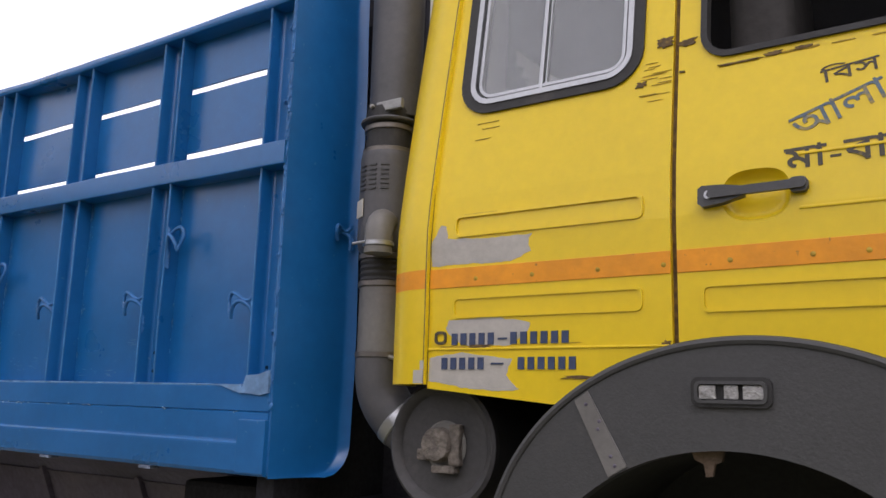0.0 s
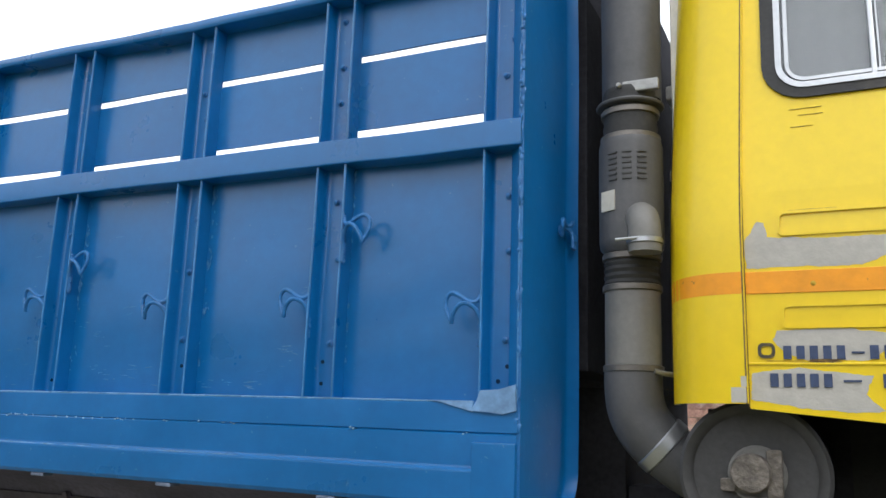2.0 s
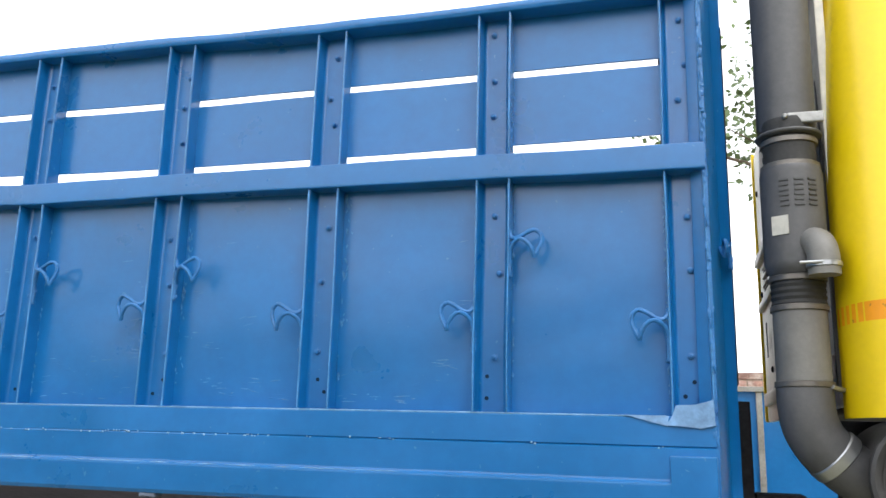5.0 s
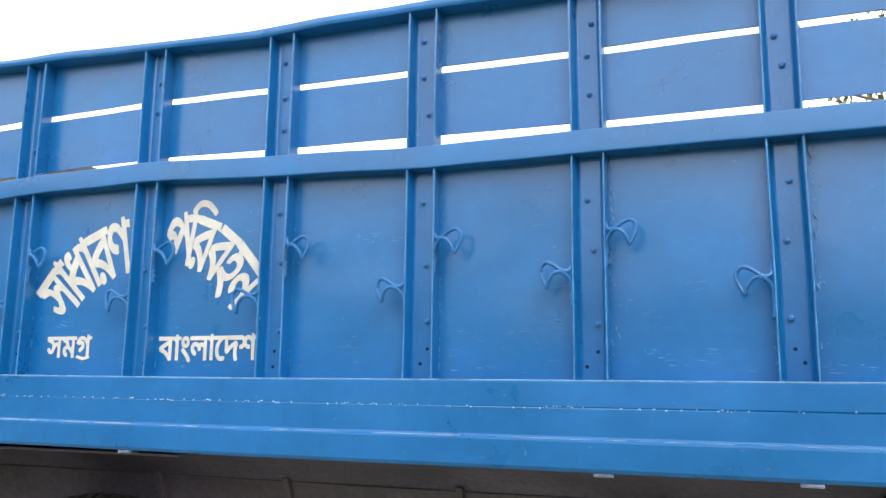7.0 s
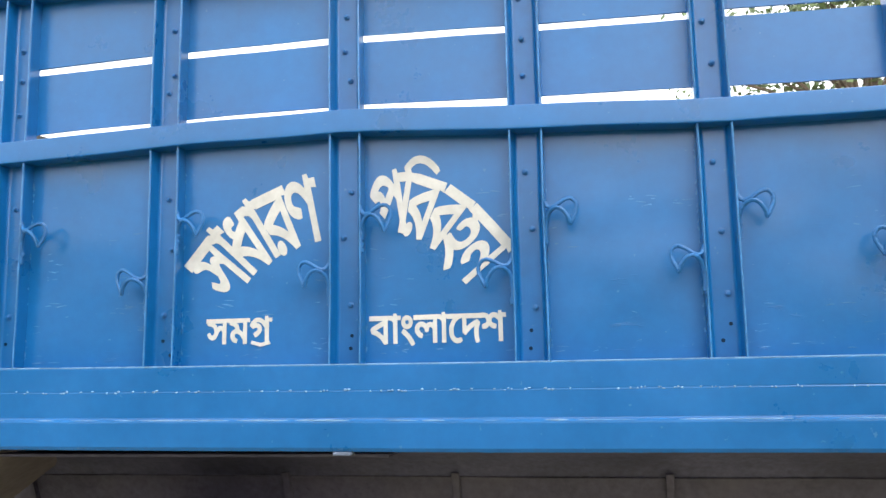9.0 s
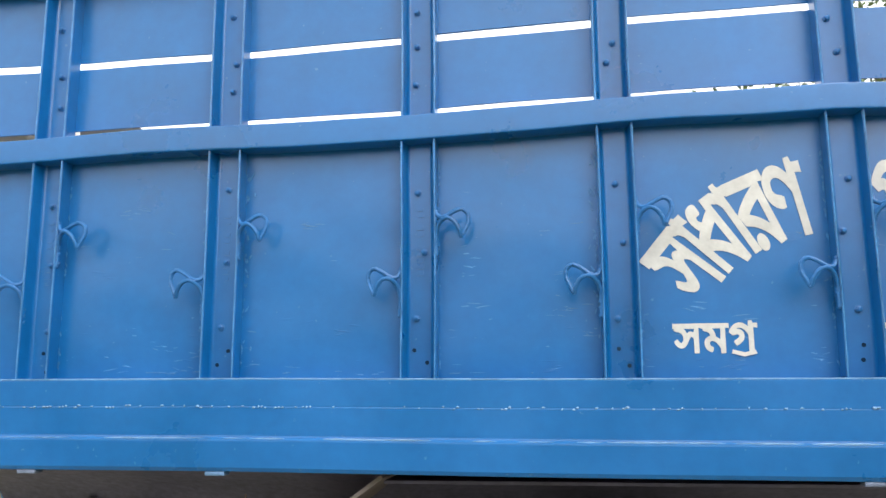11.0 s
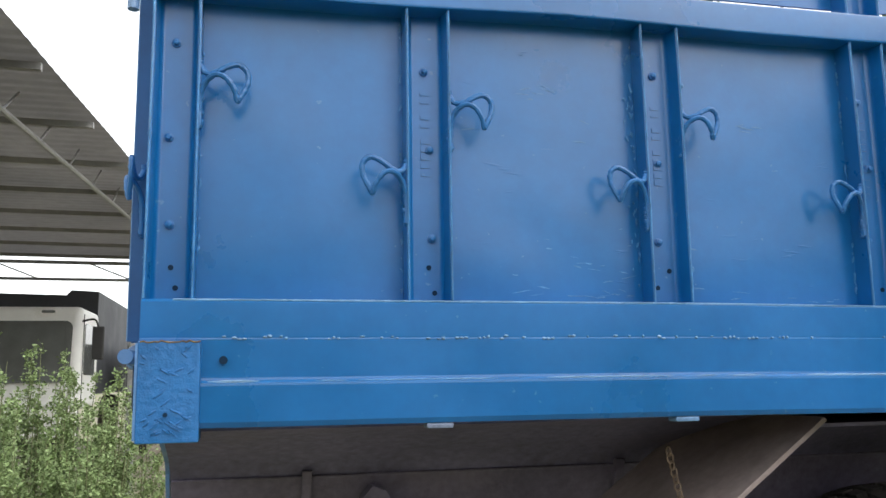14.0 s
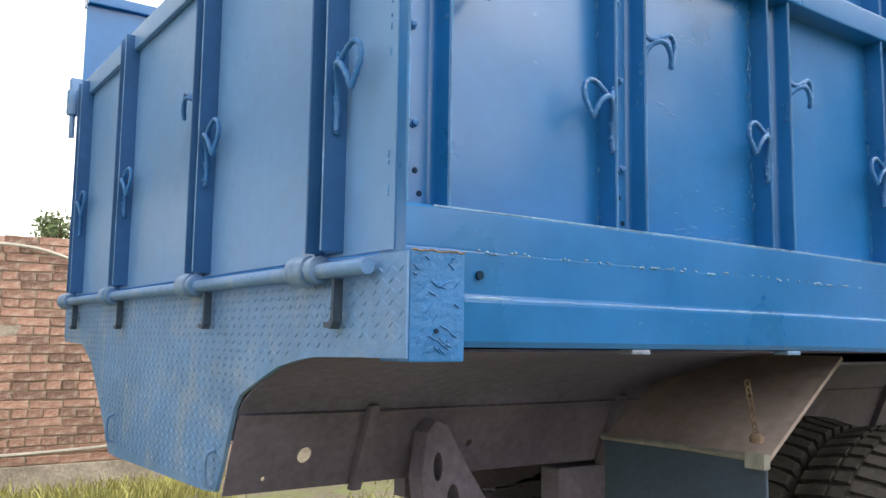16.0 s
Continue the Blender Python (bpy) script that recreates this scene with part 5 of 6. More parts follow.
lathe(((0.007, 0), (0.007, -0.02), (0.004, -0.024)), (AX - 0.012, AY - 0.05, 2.217), "y", 10, bm)
part("duct_bracket", bm, STEEL, intake, "grey bracket to the cab")
bm = tube(smooth_path([(-0.185, AY + 0.02, 1.535), (-0.205, AY - 0.02, 1.535), (-0.225, AY - 0.04, 1.54)], 4), 0.006, 8)
part("pipe_stay", bm, STEEL, intake, smooth=True)

e0, e1 = Vector((AX + 0.048, AY + 0.016, 1.3875)), Vector((AX + 0.070, AY + 0.022, 1.3670))
part("hose_clamp", tube([e0, e0.lerp(e1, 0.1), e0.lerp(e1, 0.9), e1], 0.069, 28, radii=(0.067, 0.070, 0.070, 0.067)), ALU, intake, "bright elbow clamp", smooth=True)

# ---------------------------------------------------------------- painted writing
from mathutils import geometry


def letter_loops(ch):
    """The closed outlines of a letter of the built-in font."""
    c = bpy.data.curves.new("letter", "FONT")
    c.body, c.size, c.resolution_u, c.fill_mode = ch, 1.0, 4, "NONE"
    ob = bpy.data.objects.new("letter", c)
    scene.collection.objects.link(ob)
    me = bpy.data.meshes.new_from_object(ob.evaluated_get(bpy.context.evaluated_depsgraph_get()))
    bpy.data.objects.remove(ob)
    bpy.data.curves.remove(c)
    near = {}
    for e in me.edges:
        p, q = e.vertices
        near.setdefault(p, []).append(q)
        near.setdefault(q, []).append(p)
    left, loops = set(near), []
    while left:
        at = min(left)
        loop = []
        while at is not None:
            loop.append(me.vertices[at].co.xy)
            left.discard(at)
            at = at + 1 if at + 1 in near[at] and at + 1 in left else next((q for q in near[at] if q in left), None)
        if len(loop) > 2:
            loops.append([Vector((p.x, p.y if p.y < 0.66 else 0.66 + (p.y - 0.66) * 0.6)) for p in loop])
    bpy.data.meshes.remove(me)
    return loops


def turns(p, loops):
    """How often the outlines wind round a point."""
    w = 0
    for loop in loops:
        for a, b in zip(loop, loop[1:] + loop[:1]):
            side = (b.x - a.x) * (p.y - a.y) - (p.x - a.x) * (b.y - a.y)
            if a.y <= p.y < b.y and side > 0:
                w += 1
            elif b.y <= p.y < a.y and side < 0:
                w -= 1
    return w


def fatten(loop, by):
    """Moves an outline outwards from its own side."""
    out = []
    n = len(loop)
    for i, p in enumerate(loop):
        d = loop[(i + 1) % n] - loop[i - 1]
        if d.length < 1e-9:
            out.append(p)
            continue
        d.normalize()
        out.append(p + Vector((d.y, -d.x)) * by)
    return out


def glyphs(text, size, place, y, mat, parent, name, label="", bold=0.0, settle=None):
    """Letters of the built-in font laid one by one: place(i) gives x, z, turn in degrees."""
    for i, ch in enumerate(text):
        if ch == " ":
            continue
        loops = [fatten(q, -bold) for q in letter_loops(ch)]
        flat, edges = [], []
        for q in loops:
            n = len(flat)
            flat += q
            edges += [(n + k, n + (k + 1) % len(q)) for k in range(len(q))]
        spots, _, tris, _, _, _ = geometry.delaunay_2d_cdt(flat, edges, [], 0, 1e-5)
        bm = bmesh.new()
        vs = [bm.verts.new((p.x, p.y, -0.0007)) for p in spots]
        keep = []
        for t in tris:
            mid = sum((spots[k] for k in t), Vector((0, 0))) / len(t)
            if turns(mid, loops):
                keep.append(bm.faces.new([vs[k] for k in t]))
        bmesh.ops.delete(bm, geom=[v for v in bm.verts if not v.link_faces], context="VERTS")
        up = bmesh.ops.extrude_face_region(bm, geom=keep)
        for g in up["geom"]:
            if isinstance(g, bmesh.types.BMVert):
                g.co.z += 0.0014
        me = to_mesh(name, bm, mat)
        x, z, turn, sx, sz = place(i)
        m = Matrix.Translation((x, y, z)) @ Euler((radians(90), 0, 0)).to_matrix().to_4x4() @ Matrix.Rotation(radians(turn), 4, "Z") @ Matrix.Diagonal((sx, sz, 1, 1))
        me.transform(m)
        if settle:
            settle(me)
        o = new(name, me)
        o.parent = parent
        tagged(o, label)


def row(text, widths, x0, z0, x1, z1, size_z, bow=0.0):
    """Letters spread from one point to another along a bow."""
    total = sum(widths)
    spots, run = [], 0.0
    for w in widths:
        t = run / total
        e = (run + w) / total
        xa, xb = x0 + (x1 - x0) * t, x0 + (x1 - x0) * e
        za = z0 + (z1 - z0) * t + bow * 4 * t * (1 - t)
        zb = z0 + (z1 - z0) * e + bow * 4 * e * (1 - e)
        spots.append((xa, za, math.degrees(math.atan2(zb - za, xb - xa)), math.hypot(xb - xa, zb - za) / w, size_z))
        run += w
    return lambda i: spots[i]


def arc(widths, line, tall):
    """Letters hung from a curved head line; tall is their height below it."""
    pts = [Vector((p.x, p.z)) for p in smooth_path([(x, 0, z) for x, z in line], 12)]
    run = [0.0]
    for a, b in zip(pts, pts[1:]):
        run.append(run[-1] + (b - a).length)
    total, so_far, spots = sum(widths), 0.0, []

    def at(s):
        return Vector((float(np.interp(s, run, [p.x for p in pts])), float(np.interp(s, run, [p.y for p in pts]))))
    for w in widths:
        a, b = at(so_far / total * run[-1]), at((so_far + w) / total * run[-1])
        d = b - a
        turn = math.atan2(d.y, d.x)
        sz = tall / 0.62
        foot = a + Vector((math.sin(turn), -math.cos(turn))) * tall
        spots.append((foot.x, foot.y, math.degrees(turn), d.length / w, sz))
        so_far += w
    return lambda i: spots[i]


panel = next(o for o in truck.children if o.name.startswith("lower_side_panel"))
LETTER = "white painted letter"


def on_panel(me):
    """Lays the letter on the dented sheet."""
    for v in me.vertices:
        x, z = v.co.x, v.co.z
        v.co.y += 0.0035 * noise.noise(Vector((x * 2.1, z * 2.7, 2))) + 0.0014 * noise.noise(Vector((x * 7, z * 8, 2)))


def flecks(count, seed, mat, size, low, high, name, label):
    """Small scuffs, lumps and painted glints, thicker towards the foot and the edges of the panels."""
    r = random.Random(seed)
    bm = bmesh.new()
    for i in range(count):
        a = r.randrange(len(POSTS) - 1)
        x0, x1 = POSTS[a + 1] + 0.05, POSTS[a] - 0.05
        cx = x0 + (x1 - x0) * r.betavariate(0.7, 0.7)
        cz = low + (high - low) * r.random() ** 2.4
        for q in range(r.choice((1, 1, 2, 3, 5))):
            px, pz = cx + r.gauss(0, 0.02), cz + r.gauss(0, 0.008)
            w, h, t = size * r.uniform(0.2, 2.4), size * r.uniform(0.04, 0.20), r.gauss(0.0, 0.15)
            pts = []
            for k in range(7):
                b = 2 * math.pi * k / 7
                u, v = w * math.cos(b) * r.uniform(0.6, 1.2), h * math.sin(b) * r.uniform(0.5, 1.3)
                pts.append((px + u * math.cos(t) - v * math.sin(t), pz + u * math.sin(t) + v * math.cos(t)))
            if not all(x0 < p[0] < x1 and LEDGE + 0.006 < p[1] < 2.03 for p in pts):
                continue
            rim = [bm.verts.new((p[0], -0.0004, p[1])) for p in pts]
            mid = bm.verts.new((px, -0.0007, pz))
            for k in range(7):
                bm.faces.new((rim[k], rim[(k + 1) % 7], mid))
    me_part = part(name, bm, mat, panel, label)
    on_panel(me_part.data)
    tagged(me_part, kind="stuff")


flecks(190, 5, SCUFF_GLINT, 0.010, LEDGE + 0.01, 1.95, "paint_scuff", "pale scuffs and painted glints in the blue paint")
flecks(90, 6, BLUE, 0.014, LEDGE + 0.01, 2.02, "paint_lump", "lumps and runs in the blue paint")

glyphs("সাধারণ", 1.0, arc((0.66, 0.25, 0.58, 0.25, 0.58, 0.60), ((-3.977, 1.755), (-3.879, 1.869), (-3.794, 1.925), (-3.719, 1.965), (-3.594, 1.993)), 0.180), -0.0014, WHITE_PAINT, panel, "letter", LETTER, 0.020, on_panel)
glyphs("পিরবহন", 1.0, arc((0.74, 0.30, 0.68, 0.64, 0.50, 0.52), ((-3.430, 1.978), (-3.325, 1.993), (-3.215, 1.961), (-3.130, 1.901), (-3.028, 1.783)), 0.166), -0.0014, WHITE_PAINT, panel, "letter", LETTER, 0.020, on_panel)
glyphs("সমগ", 1.0, row("", (0.69, 0.63, 0.64), -3.909, 1.529, -3.715, 1.529, 0.112), -0.0014, WHITE_PAINT, panel, "letter", LETTER, 0.022, on_panel)
part("letter_stroke", prism([(-3.774, 1.528), (-3.744, 1.520), (-3.715, 1.527), (-3.719, 1.536), (-3.744, 1.530), (-3.771, 1.537)], "y", -0.0030, 0.001), WHITE_PAINT, panel, LETTER)
glyphs("বাংলােদশ", 1.0, row("", (0.61, 0.25, 0.42, 0.72, 0.25, 0.34, 0.58, 0.66), -3.426, 1.519, -3.052, 1.520, 0.119), -0.0014, WHITE_PAINT, panel, "letter", LETTER, 0.022, on_panel)


def on_door(me):
    """Leans the letter with the door's sheet."""
    for v in me.vertices:
        v.co.y += cab_y(v.co.z)


glyphs("মা-বাবা", 1.0, row("", (0.63, 0.30, 0.35, 0.61, 0.25, 0.61, 0.25), 0.778, 1.866, 1.016, 1.872, 0.064), -0.0008, INK_BLACK, door, "letter", "black painted letter", 0.012, on_door)
glyphs("আলা", 1.0, row("", (1.17, 0.74, 0.28), 0.800, 1.926, 0.958, 1.984, 0.066), -0.0008, INK_WORN, door, "letter", "blue painted letter", 0.006, on_door)
glyphs("িবস", 1.0, row("", (0.30, 0.60, 0.69), 0.846, 2.028, 0.945, 2.040, 0.042), -0.0008, INK_BLACK, door, "letter", "black painted letter", 0.002, on_door)
# contact numbers, kept as plain bars of their size
for z0, h, groups in ((1.556, 0.026, ((0.051, 5, 0.0238), (0.172, 1, 0.036), (0.203, 6, 0.0245))), (1.502, 0.026, ((0.025, 5, 0.0240), (0.155, 1, 0.050), (0.222, 6, 0.0240)))):
    for x0, count, pitch in groups:
        for i in range(count):
            slim = count == 1
            part("number_bar", box(x0 + i * pitch, x0 + i * pitch + pitch * 0.62, CAB_Y - 0.0035, CAB_Y, z0 + (h * 0.4 if slim else 0), z0 + (h * 0.55 if slim else h)), INK, cab, "dark painted bar")
part("number_bar", prism(rounded(0.004, 0.036, 1.558, 1.588, 0.01, 3), "y", CAB_Y - 0.0035, CAB_Y, [rounded(0.010, 0.030, 1.564, 1.582, 0.006, 3)]), INK_BLACK, cab, "dark painted ring")

# ---------------------------------------------------------------- brick boundary wall and pillar
WALL_Y, WALL_X = 6.30, -6.490
wall = part("wall_boundary", box(WALL_X, 9.0, WALL_Y + 0.010, WALL_Y + 0.24, -0.05, 2.03), MORTAR, None)
tagged(wall, "weathered red brick boundary wall on a concrete plinth", "wall", kind="structure")
part("plinth", box(WALL_X - 0.004, 9.0, WALL_Y - 0.035, WALL_Y + 0.26, -0.05, 0.20, 0.012), CONCRETE, wall)
pillar = part("concrete_pillar", box(WALL_X - 0.268, WALL_X - 0.005, WALL_Y - 0.05, WALL_Y + 0.26, -0.05, 2.0, 0.015), CONCRETE, None)
tagged(pillar, "weathered grey concrete gate pillar beside the brick wall", "pillar", kind="structure")
for rx, ry, h in ((-6.50, WALL_Y + 0.05, 0.10), (-6.41, WALL_Y + 0.1, 0.13), (-6.30, WALL_Y + 0.1, 0.12)):
    part("steel_rod", tube([(rx, ry, 1.98), (rx + 0.01, ry, 2.04 + h)], 0.006, 6), RUST, pillar)
part("mortar_patch", prism([(-5.86, 1.27), (-5.80, 1.36), (-5.70, 1.37), (-5.66, 1.30), (-5.70, 1.24), (-5.80, 1.22)], "y", WALL_Y - 0.006, WALL_Y + 0.01), CONCRETE, wall)

# ---------------------------------------------------------------- unseen walls added to block low sky in the paint's reflections
for side, dims in (("south", (-20, 7, -15.3, -15.0, -0.05, 4.2)), ("west", (-20.3, -20.0, -15.3, -4.0, -0.05, 7.0)), ("east", (7.0, 7.3, -15.3, -3.0, -0.05, 8.0))):
    yard = part("wall_" + side, box(*dims), UNSEEN_WALL, None)
    tagged(yard, "long plain dark unseen wall added for reflections", "wall", kind="structure")

# ---------------------------------------------------------------- open shed with a tin roof
shed = thing("open_shed", "open-sided shed with a grey corrugated tin roof on round posts", "shed", (-9.0, 8.0, 0))


def edge_x(y):
    return -7.22 + (y - 4.0) * 0.084


bm = bmesh.new()
rows = []
for j in range(285):
    yy = 2.4 + j * 0.0375
    dip = 0.003 * math.sin(j * 1.55) + 0.010 * noise.noise(Vector((yy * 0.8, 0, 4)))
    rows.append([bm.verts.new((edge_x(yy) - d, yy, 3.40 + 0.012 * d + dip)) for d in (0.0, 2.1, 4.2, 6.3, 8.4)])
for a, b in zip(rows, rows[1:]):
    for k in range(4):
        bm.faces.new((a[k], a[k + 1], b[k + 1], b[k]))
bmesh.ops.solidify(bm, geom=bm.faces[:], thickness=0.006)
part("roof_sheet", bm, ROOF_TIN, shed, "grey corrugated tin sheets", smooth=True)
for k in range(9):
    yy = 2.7 + k * 1.27
    pur = part("purlin", box(edge_x(yy) - 8.3, edge_x(yy) - 0.02, yy - 0.025, yy + 0.025, -0.05, 0.0), ROOF_TIN, shed)
    for v in pur.data.vertices:
        v.co.z += 3.372 + 0.012 * (edge_x(yy) - v.co.x)
for px, py in ((-7.24, 9.0), (-6.42, 12.9), (-11.6, 9.0)):
    part("shed_post", tube([(px, py, 0), (px, py, 3.36)], 0.052, 12), STEEL, shed, "pale weathered round post", smooth=True)
for py in (12.9,):
    part("tie_beam", tube([(-6.3, py, 3.25), (-15, py, 3.33)], 0.03, 8), STEEL, shed)
    part("tie_beam", tube([(-6.3, py, 2.98), (-15, py, 3.04)], 0.025, 8), STEEL, shed)
    for i in range(6):
        part("brace", tube([(-6.4 - i * 1.4, py, 3.0), (-7.1 - i * 1.4, py, 3.28)], 0.012, 6), STEEL, shed)
part("edge_truss", tube([(edge_x(2.5) - 0.32, 2.5, 3.12), (edge_x(13.0) - 0.32, 13.0, 3.12)], 0.022, 7), STEEL, shed)
for i in range(14):
    y = 2.7 + i * 0.75
    part("truss_web", tube([(edge_x(y) - 0.32, y, 3.12), (edge_x(y + 0.35) - 0.34, y + 0.35, 3.36)], 0.009, 5), STEEL, shed)
part("shed_post", tube([(-7.485, 3.0, -0.02), (-7.487, 3.0, 1.2), (-7.485, 3.0, 3.36)], 0.04, 12), CAB_GREY, shed, "pale painted round post with rust", smooth=True)
part("roof_rod", tube([(edge_x(7.2) - 0.05, 7.2, 3.43), (edge_x(7.2) + 0.22, 7.2, 3.44)], 0.014, 6), STEEL, shed)

# ---------------------------------------------------------------- hanging pulley hook by the pillar
hoist = thing("chain_hoist", "old steel chain hoist hanging from the shed roof", "hoist", (-6.62, 6.9, 2.0))
bm = box(-6.72, -6.54, 6.84, 6.96, 2.12, 2.24, 0.03)
lathe(((0.03, -0.05), (0.07, -0.04), (0.07, 0.04), (0.03, 0.05)), (-6.57, 6.9, 2.16), "y", 16, bm)
part("hoist_body", bm, STEEL, hoist, smooth=True)
part("hoist_hook", tube(smooth_path([(-6.56, 6.9, 2.16), (-6.54, 6.9, 2.09), (-6.58, 6.9, 2.03), (-6.64, 6.9, 2.05), (-6.66, 6.9, 2.10)], 5), 0.018, 8), STEEL, hoist, smooth=True)
for hx in (-6.70, -6.66, -6.58):
    part("hoist_chain", tube([(hx, 6.9, 2.2), (hx, 6.9, 3.28)], 0.009, 6), STEEL, hoist)

# ---------------------------------------------------------------- blue sheet gate seen past the cab
leaf = thing("sheet_gate", "blue steel sheet gate leaf beside the brick wall", "gate", (0.4, 5.6, 0))
part("gate_sheet", box(-0.36, 1.40, 5.60, 5.606, 0.12, 1.84), BLUE, leaf)
for gx in (-0.375, 0.03, 0.7, 1.40):
    part("gate_upright", box(gx - 0.025, gx + 0.025, 5.57, 5.6, 0.0, 1.86, 0.004), BLUE_TAIL if gx < 0 else STEEL, leaf)
for gz in (0.12, 1.84):
    part("gate_rail", box(-0.40, 1.425, 5.555, 5.57, gz - 0.02, gz + 0.025, 0.004), STEEL, leaf)

# ---------------------------------------------------------------- cables
cable = part("cable", tube(smooth_path([(-6.75, WALL_Y - 0.06, 2.02), (-6.48, WALL_Y - 0.06, 2.0), (-6.1, WALL_Y - 0.055, 1.965), (-5.6, WALL_Y - 0.05, 1.94), (-5.1, WALL_Y - 0.05, 1.80), (-4.5, WALL_Y - 0.05, 1.72), (-3.5, WALL_Y - 0.05, 1.70)], 8), 0.014, 7), ROPE, None, smooth=True)
tagged(cable, "thin pale cable slung along the brick wall", "cable")
rope = part("rope", tube(smooth_path([(-9.6, 5.4, 0.36), (-8.0, 5.6, 0.33), (-6.8, 6.0, 0.31), (-6.0, 6.16, 0.305), (-5.0, 6.2, 0.33), (-3.6, 6.2, 0.42), (-2.0, 6.2, 0.5)], 8), 0.013, 7), ROPE, None, smooth=True)
tagged(rope, "pale rope stretched low along the brick wall", "rope")

# ---------------------------------------------------------------- parked white truck behind the weeds
white = thing("parked_truck", "white truck cab with a dark tipper body, parked under the shed", "truck", (-9.45, 11.8, 0))
bm = box(-11.25, -9.08, 12.5, 14.0, 0.85, 2.31, 0.12, segments=4)
for v in bm.verts:
    if v.co.z > 1.3 and v.co.y < 13.2:
        v.co.y += (v.co.z - 1.3) * 0.14
cabw = part("cab_body", bm, WHITE_CAB, white, smooth=True)
bm = prism(rounded(-11.12, -9.20, 1.24, 2.10, 0.1), "y", 12.47, 12.495)
for v in bm.verts:
    if v.co.z > 1.3:
        v.co.y += (v.co.z - 1.3) * 0.14
part("windscreen", bm, DARK_GLASS, cabw, "dark windscreen")
part("side_window", prism(rounded(12.82, 13.65, 1.34, 2.08, 0.08), "x", -9.082, -9.068), DARK_GLASS, cabw, "dark side window")
part("door_line", box(-9.082, -9.072, 12.72, 12.735, 0.9, 2.2), RUBBER, cabw)
part("roof_lamp", box(-9.62, -9.45, 12.58, 12.64, 2.215, 2.25, 0.01), DARK_GLASS, cabw)
mirror = part("mirror_arm", tube(smooth_path([(-9.10, 12.68, 2.1), (-8.92, 12.62, 2.12), (-8.86, 12.6, 2.0)], 4), 0.015, 6), RUBBER, white, smooth=True)
part("mirror_head", box(-8.94, -8.78, 12.57, 12.63, 1.55, 2.02, 0.02), RUBBER, mirror)
part("bumper", box(-11.26, -9.07, 12.36, 12.5, 0.5, 0.87, 0.03), WHITE_CAB, white)
bm = prism([(-11.3, 1.05), (-9.14, 1.05), (-9.14, 2.68), (-9.55, 2.70), (-9.62, 2.62), (-11.3, 2.66)], "y", 14.2, 19.0)
part("tipper_body", bm, GREY_BED, white, "dark grey tipper body")
for wx in (-11.0, -9.35):
    for wy in (13.1, 17.2):
        part("wheel", lathe(((0.28, -0.13), (0.47, -0.12), (0.5, -0.08), (0.5, 0.08), (0.47, 0.12), (0.28, 0.13)), (wx, wy, 0.5), "x", 28), TYRE, white, smooth=True)
for ob in white.children_recursive:
    if ob.parent is white:
        ob.matrix_parent_inverse = Matrix.Translation((10.34, -13.3, 0.10))
other = thing("parked_tipper", "dark grey tipper body standing behind the brick pillar", "truck", (-7.2, 14.5, 0))
part("tipper_body", box(-7.9, -6.65, 13.6, 17.0, 0.9, 1.98, 0.03), GREY_BED, other)
for wx in (-7.7, -6.9):
    part("wheel", lathe(((0.2, -0.1), (0.43, -0.1), (0.46, -0.07), (0.46, 0.07), (0.43, 0.1), (0.2, 0.1)), (wx, 15.2, 0.46), "x", 24), TYRE, other, smooth=True)
    part("stay", box(wx - 0.04, wx + 0.04, 15.1, 15.3, 0.4, 0.95), DARK_METAL, other)

# ---------------------------------------------------------------- weeds, grass and trees


def leaf_quad(bm, p, size, r, drop=0.0):
    d = Vector((r.uniform(-1, 1), r.uniform(-1, 1), r.uniform(-0.5, 0.9))).normalized()
    s = d.orthogonal().normalized()
    s.rotate(Matrix.Rotation(r.uniform(0, 6.28), 3, d))
    a, b = d * size, s * size * 0.34
    bm_v = [bm.verts.new(p), bm.verts.new(p + a * 0.5 + b), bm.verts.new(p + a), bm.verts.new(p + a * 0.5 - b)]
    bm.faces.new(bm_v)


def weed(x, y, height, seed, spread=0.30):
    r = random.Random(seed)
    w = thing("tall_weed", "tall bushy grey-green weed with fine leaves", "weed", (x, y, 0), "weeds by the pillar")
    bs, bl = bmesh.new(), bmesh.new()
    for k in range(9):
        a, d = r.uniform(0, 6.28), r.uniform(0.0, 1.0)
        h = height * r.uniform(0.62, 1.0) * (1 - 0.25 * d)
        tip = Vector((x + math.cos(a) * d * spread, y + math.sin(a) * d * spread, h))
        foot = Vector((x + math.cos(a) * 0.08, y + math.sin(a) * 0.08, -0.02))
        tube([foot, foot.lerp(tip, 0.5) + Vector((0, 0, 0.05)), tip], 0.006, 5, bs, radii=(0.009, 0.006, 0.002))
        for j in range(26):
            t = r.uniform(0.12, 1.0)
            base = foot.lerp(tip, t)
            b = r.uniform(0, 6.28)
            reach = (1.05 - t) * 0.20 * r.uniform(0.5, 1.0) + 0.03
            end = base + Vector((math.cos(b) * reach, math.sin(b) * reach, reach * r.uniform(0.5, 1.3)))
            for q in range(19):
                p = base.lerp(end, r.random()) + Vector((r.gauss(0, 0.012), r.gauss(0, 0.012), r.gauss(0, 0.012)))
                leaf_quad(bl, p, r.uniform(0.014, 0.034), r)
    tagged(part("stem", bs, STEM, w), kind="stuff")
    tagged(part("leaf", bl, WEED, w), kind="stuff")


r = random.Random(12)
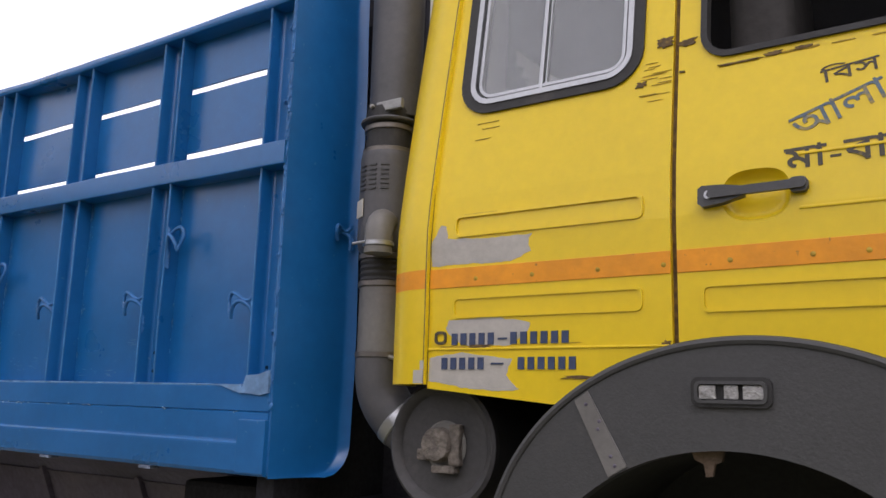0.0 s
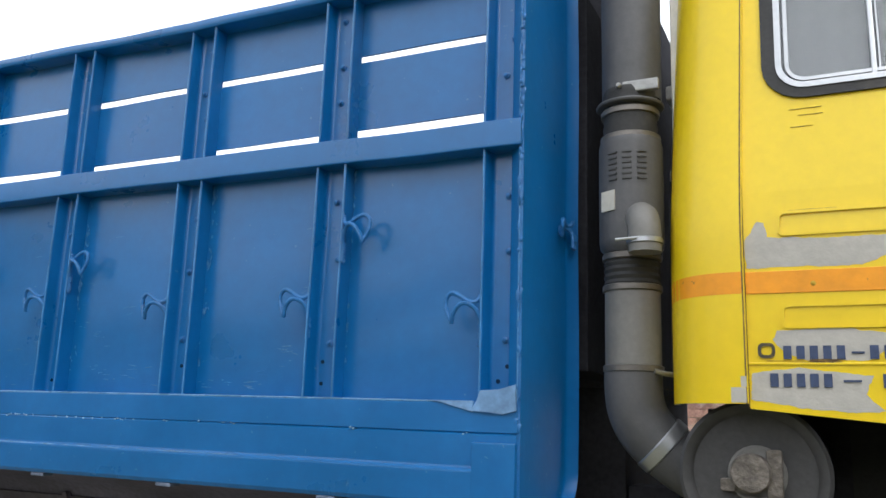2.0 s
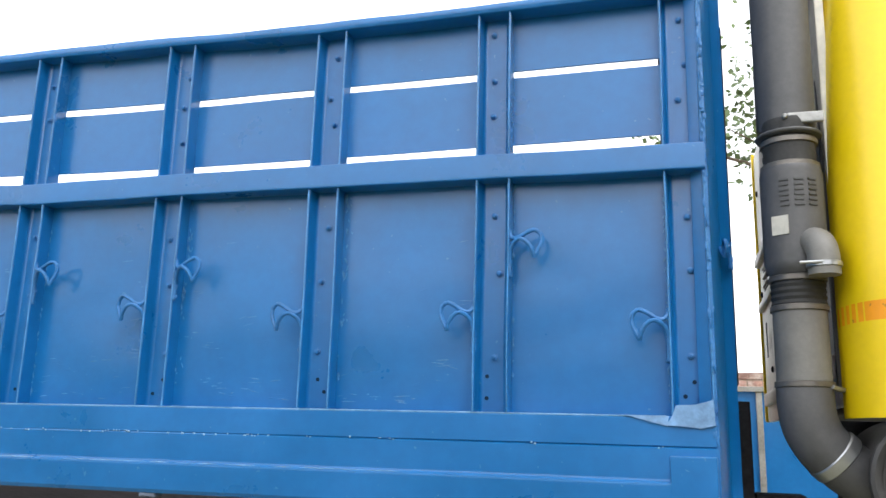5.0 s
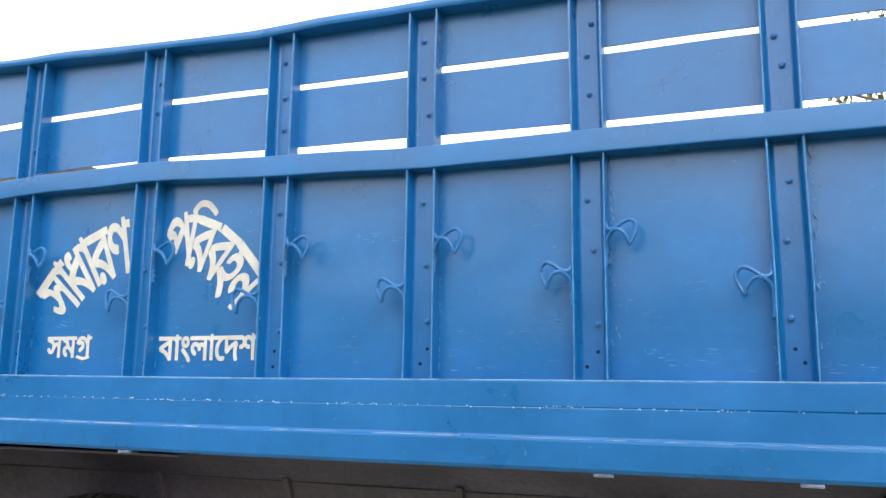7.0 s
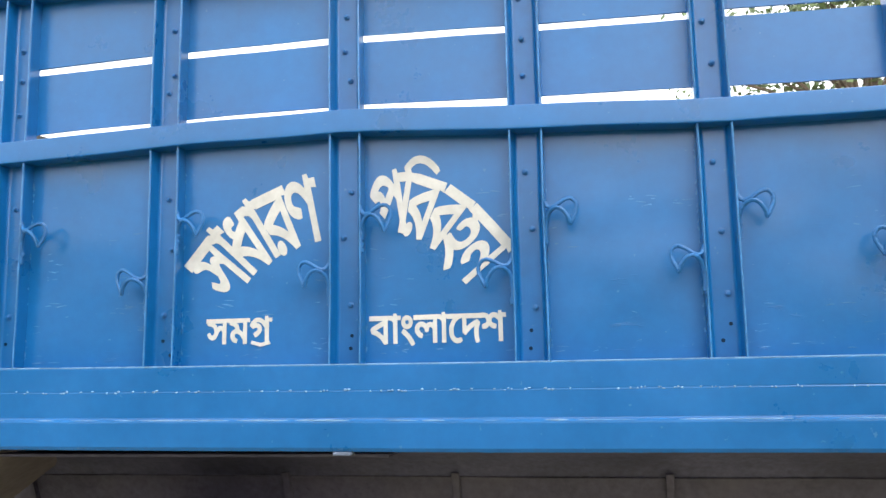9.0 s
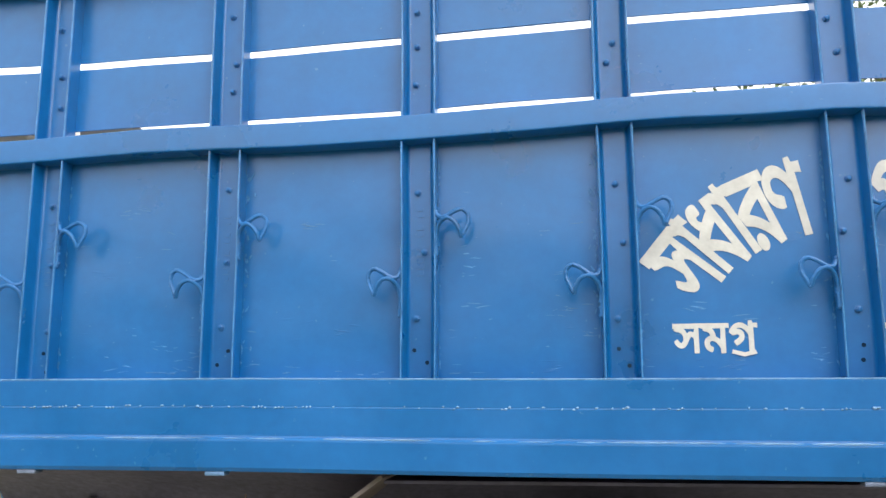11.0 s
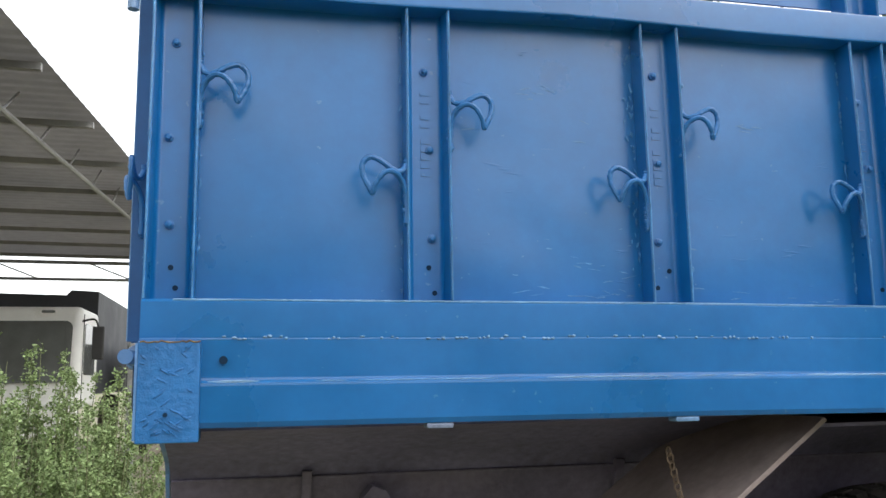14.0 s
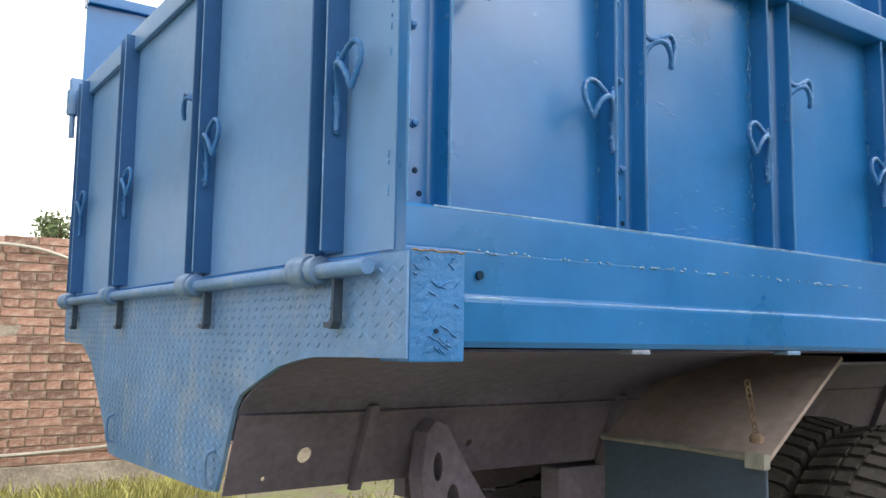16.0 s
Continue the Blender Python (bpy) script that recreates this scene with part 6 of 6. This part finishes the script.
for i, (wx, wy, wh) in enumerate(((-6.93, 5.2, 1.59), (-7.18, 5.0, 1.76), (-7.43, 5.1, 1.89), (-7.73, 5.0, 1.99), (-8.08, 5.2, 1.94), (-7.03, 4.6, 1.29), (-7.38, 4.5, 1.49), (-7.78, 4.5, 1.59), (-6.73, 5.5, 1.24), (-8.38, 4.8, 1.84),
                                  (-6.98, 5.6, 1.44), (-7.28, 5.6, 1.74), (-7.88, 5.7, 1.89), (-8.68, 5.3, 1.94), (-7.08, 4.2, 0.94), (-7.48, 4.1, 1.04))):
    weed(wx, wy, wh, 300 + i)

bm = bmesh.new()
r = random.Random(77)
for i in range(10500):
    x, y = r.uniform(-9.5, -2.5), r.uniform(1.6, 6.2)
    if i % 3 == 0:
        x, y = r.uniform(-8.0, -3.5), r.uniform(5.0, 6.25)
    dens = noise.noise(Vector((x * 0.9, y * 0.9, 3)))
    if dens < -0.25:
        continue
    h = r.uniform(0.04, 0.15) * (1.2 + dens) * (0.8 if y > 5.3 else 1.0)
    a = r.uniform(0, 6.28)
    w = r.uniform(0.003, 0.007)
    side = Vector((math.cos(a) * w, math.sin(a) * w, 0))
    p = Vector((x, y, -0.01))
    lean = Vector((r.gauss(0, 0.35) * h, r.gauss(0, 0.35) * h, 0))
    v = [bm.verts.new(p - side), bm.verts.new(p + side), bm.verts.new(p + lean * 0.4 + side * 0.8 + Vector((0, 0, h * 0.6))), bm.verts.new(p + lean + Vector((0, 0, h))), bm.verts.new(p + lean * 0.4 - side * 0.8 + Vector((0, 0, h * 0.6)))]
    bm.faces.new(v)
grass = part("grass", bm, GRASS, None)
tagged(grass, "rough yellow-green grass along the wall and under the truck", "grass", kind="stuff")


def tree(x, y, height, crown_r, seed, leaf=0.16, count=5200, low=0.45):
    r = random.Random(seed)
    t = thing("tree", "leafy dark green tree beyond the wall", "tree", (x, y, 0), "trees beyond the wall")
    bs, bl = bmesh.new(), bmesh.new()
    top = Vector((x + r.uniform(-0.3, 0.3), y, height * 0.75))
    tube(smooth_path([(x, y, -0.1), (x + 0.1, y, height * 0.3), (x - 0.05, y + 0.1, height * 0.5), top], 4), 0.2, 9, bs, radii=[0.22 - 0.014 * i for i in range(13)])
    clumps = []
    for k in range(34):
        a, e = r.uniform(0, 6.28), r.uniform(-0.35, 1.3)
        d = crown_r * r.uniform(0.45, 1.0)
        c = Vector((x + math.cos(a) * math.cos(e) * d, y + math.sin(a) * math.cos(e) * d, height * (low + 0.22) + math.sin(e) * d * 0.75))
        clumps.append((c, crown_r * r.uniform(0.16, 0.30)))
        tube([Vector((x, y, height * r.uniform(0.3, 0.6))), Vector((x, y, height * 0.6)).lerp(c, 0.6), c], 0.03, 5, bs, radii=(0.07, 0.04, 0.012))
    for i in range(count):
        c, q = clumps[i % len(clumps)]
        p = c + Vector((r.gauss(0, 0.55), r.gauss(0, 0.55), r.gauss(0, 0.5))) * q
        leaf_quad(bl, p, leaf * r.uniform(0.6, 1.3), r)
    part("trunk", bs, BARK, t, smooth=True)
    tagged(part("crown", bl, LEAF, t), kind="stuff")


tree(2.8, 15.5, 10.5, 4.3, 5)
tree(-4.35, 20.0, 4.1, 1.0, 6, 0.10, 2200)
tree(-2.75, 20.0, 4.75, 1.10, 7, 0.10, 2800)
tree(-13.0, 26.0, 3.3, 1.6, 8, 0.11, 2200)
tree(-9.4, 34.0, 3.4, 1.8, 9, 0.12, 2200)
tree(-17.0, 30.0, 3.8, 2.0, 10, 0.12, 2200)

# ---------------------------------------------------------------- bricks of the wall, one by one
brick_meshes = []
r = random.Random(21)
for k in range(5):
    bm = box(-0.1195, 0.1195, -0.004, 0.05, -0.0310, 0.0310, 0.004, segments=1)
    for v in bm.verts:
        v.co += Vector((r.gauss(0, 0.0018), r.gauss(0, 0.0018), r.gauss(0, 0.0015)))
    brick_meshes.append(to_mesh("brick", bm, BRICK))
COURSE, Z0 = 0.0735, 0.240
rest = bmesh.new()
for c in range(25):
    z = Z0 + c * COURSE
    header = c % 3 == 2
    length = 0.124 if header else 0.25
    x = WALL_X + 0.02 + length / 2 + (0.125 if c % 2 else 0) - 0.1
    while x < 8.8:
        jx, jz, jy = r.gauss(0, 0.004), r.gauss(0, 0.003), r.gauss(0, 0.0022)
        m = Matrix.LocRotScale((x + jx, WALL_Y + jy, z + jz), Euler((0, r.gauss(0, 0.012), r.gauss(0, 0.008))), (0.46 if header else 1.0, 1.0, r.uniform(0.94, 1.03)))
        if x - length / 2 > WALL_X - 0.01:
            if x < -4.95:
                share("brick", brick_meshes[r.randrange(5)], m, wall)
            else:
                vs = [rest.verts.new(m @ Vector(p)) for p in ((-0.1205, -0.006, -0.033), (0.1205, -0.006, -0.033), (0.1205, -0.006, 0.033), (-0.1205, -0.006, 0.033), (-0.1205, 0.05, -0.033), (0.1205, 0.05, -0.033), (0.1205, 0.05, 0.033), (-0.1205, 0.05, 0.033))]
                for f in ((0, 1, 2, 3), (0, 4, 5, 1), (1, 5, 6, 2), (2, 6, 7, 3), (3, 7, 4, 0)):
                    rest.faces.new([vs[i] for i in f])
        x += length + r.gauss(0, 0.003)
tagged(part("brickwork", rest, BRICK, wall), kind="stuff")
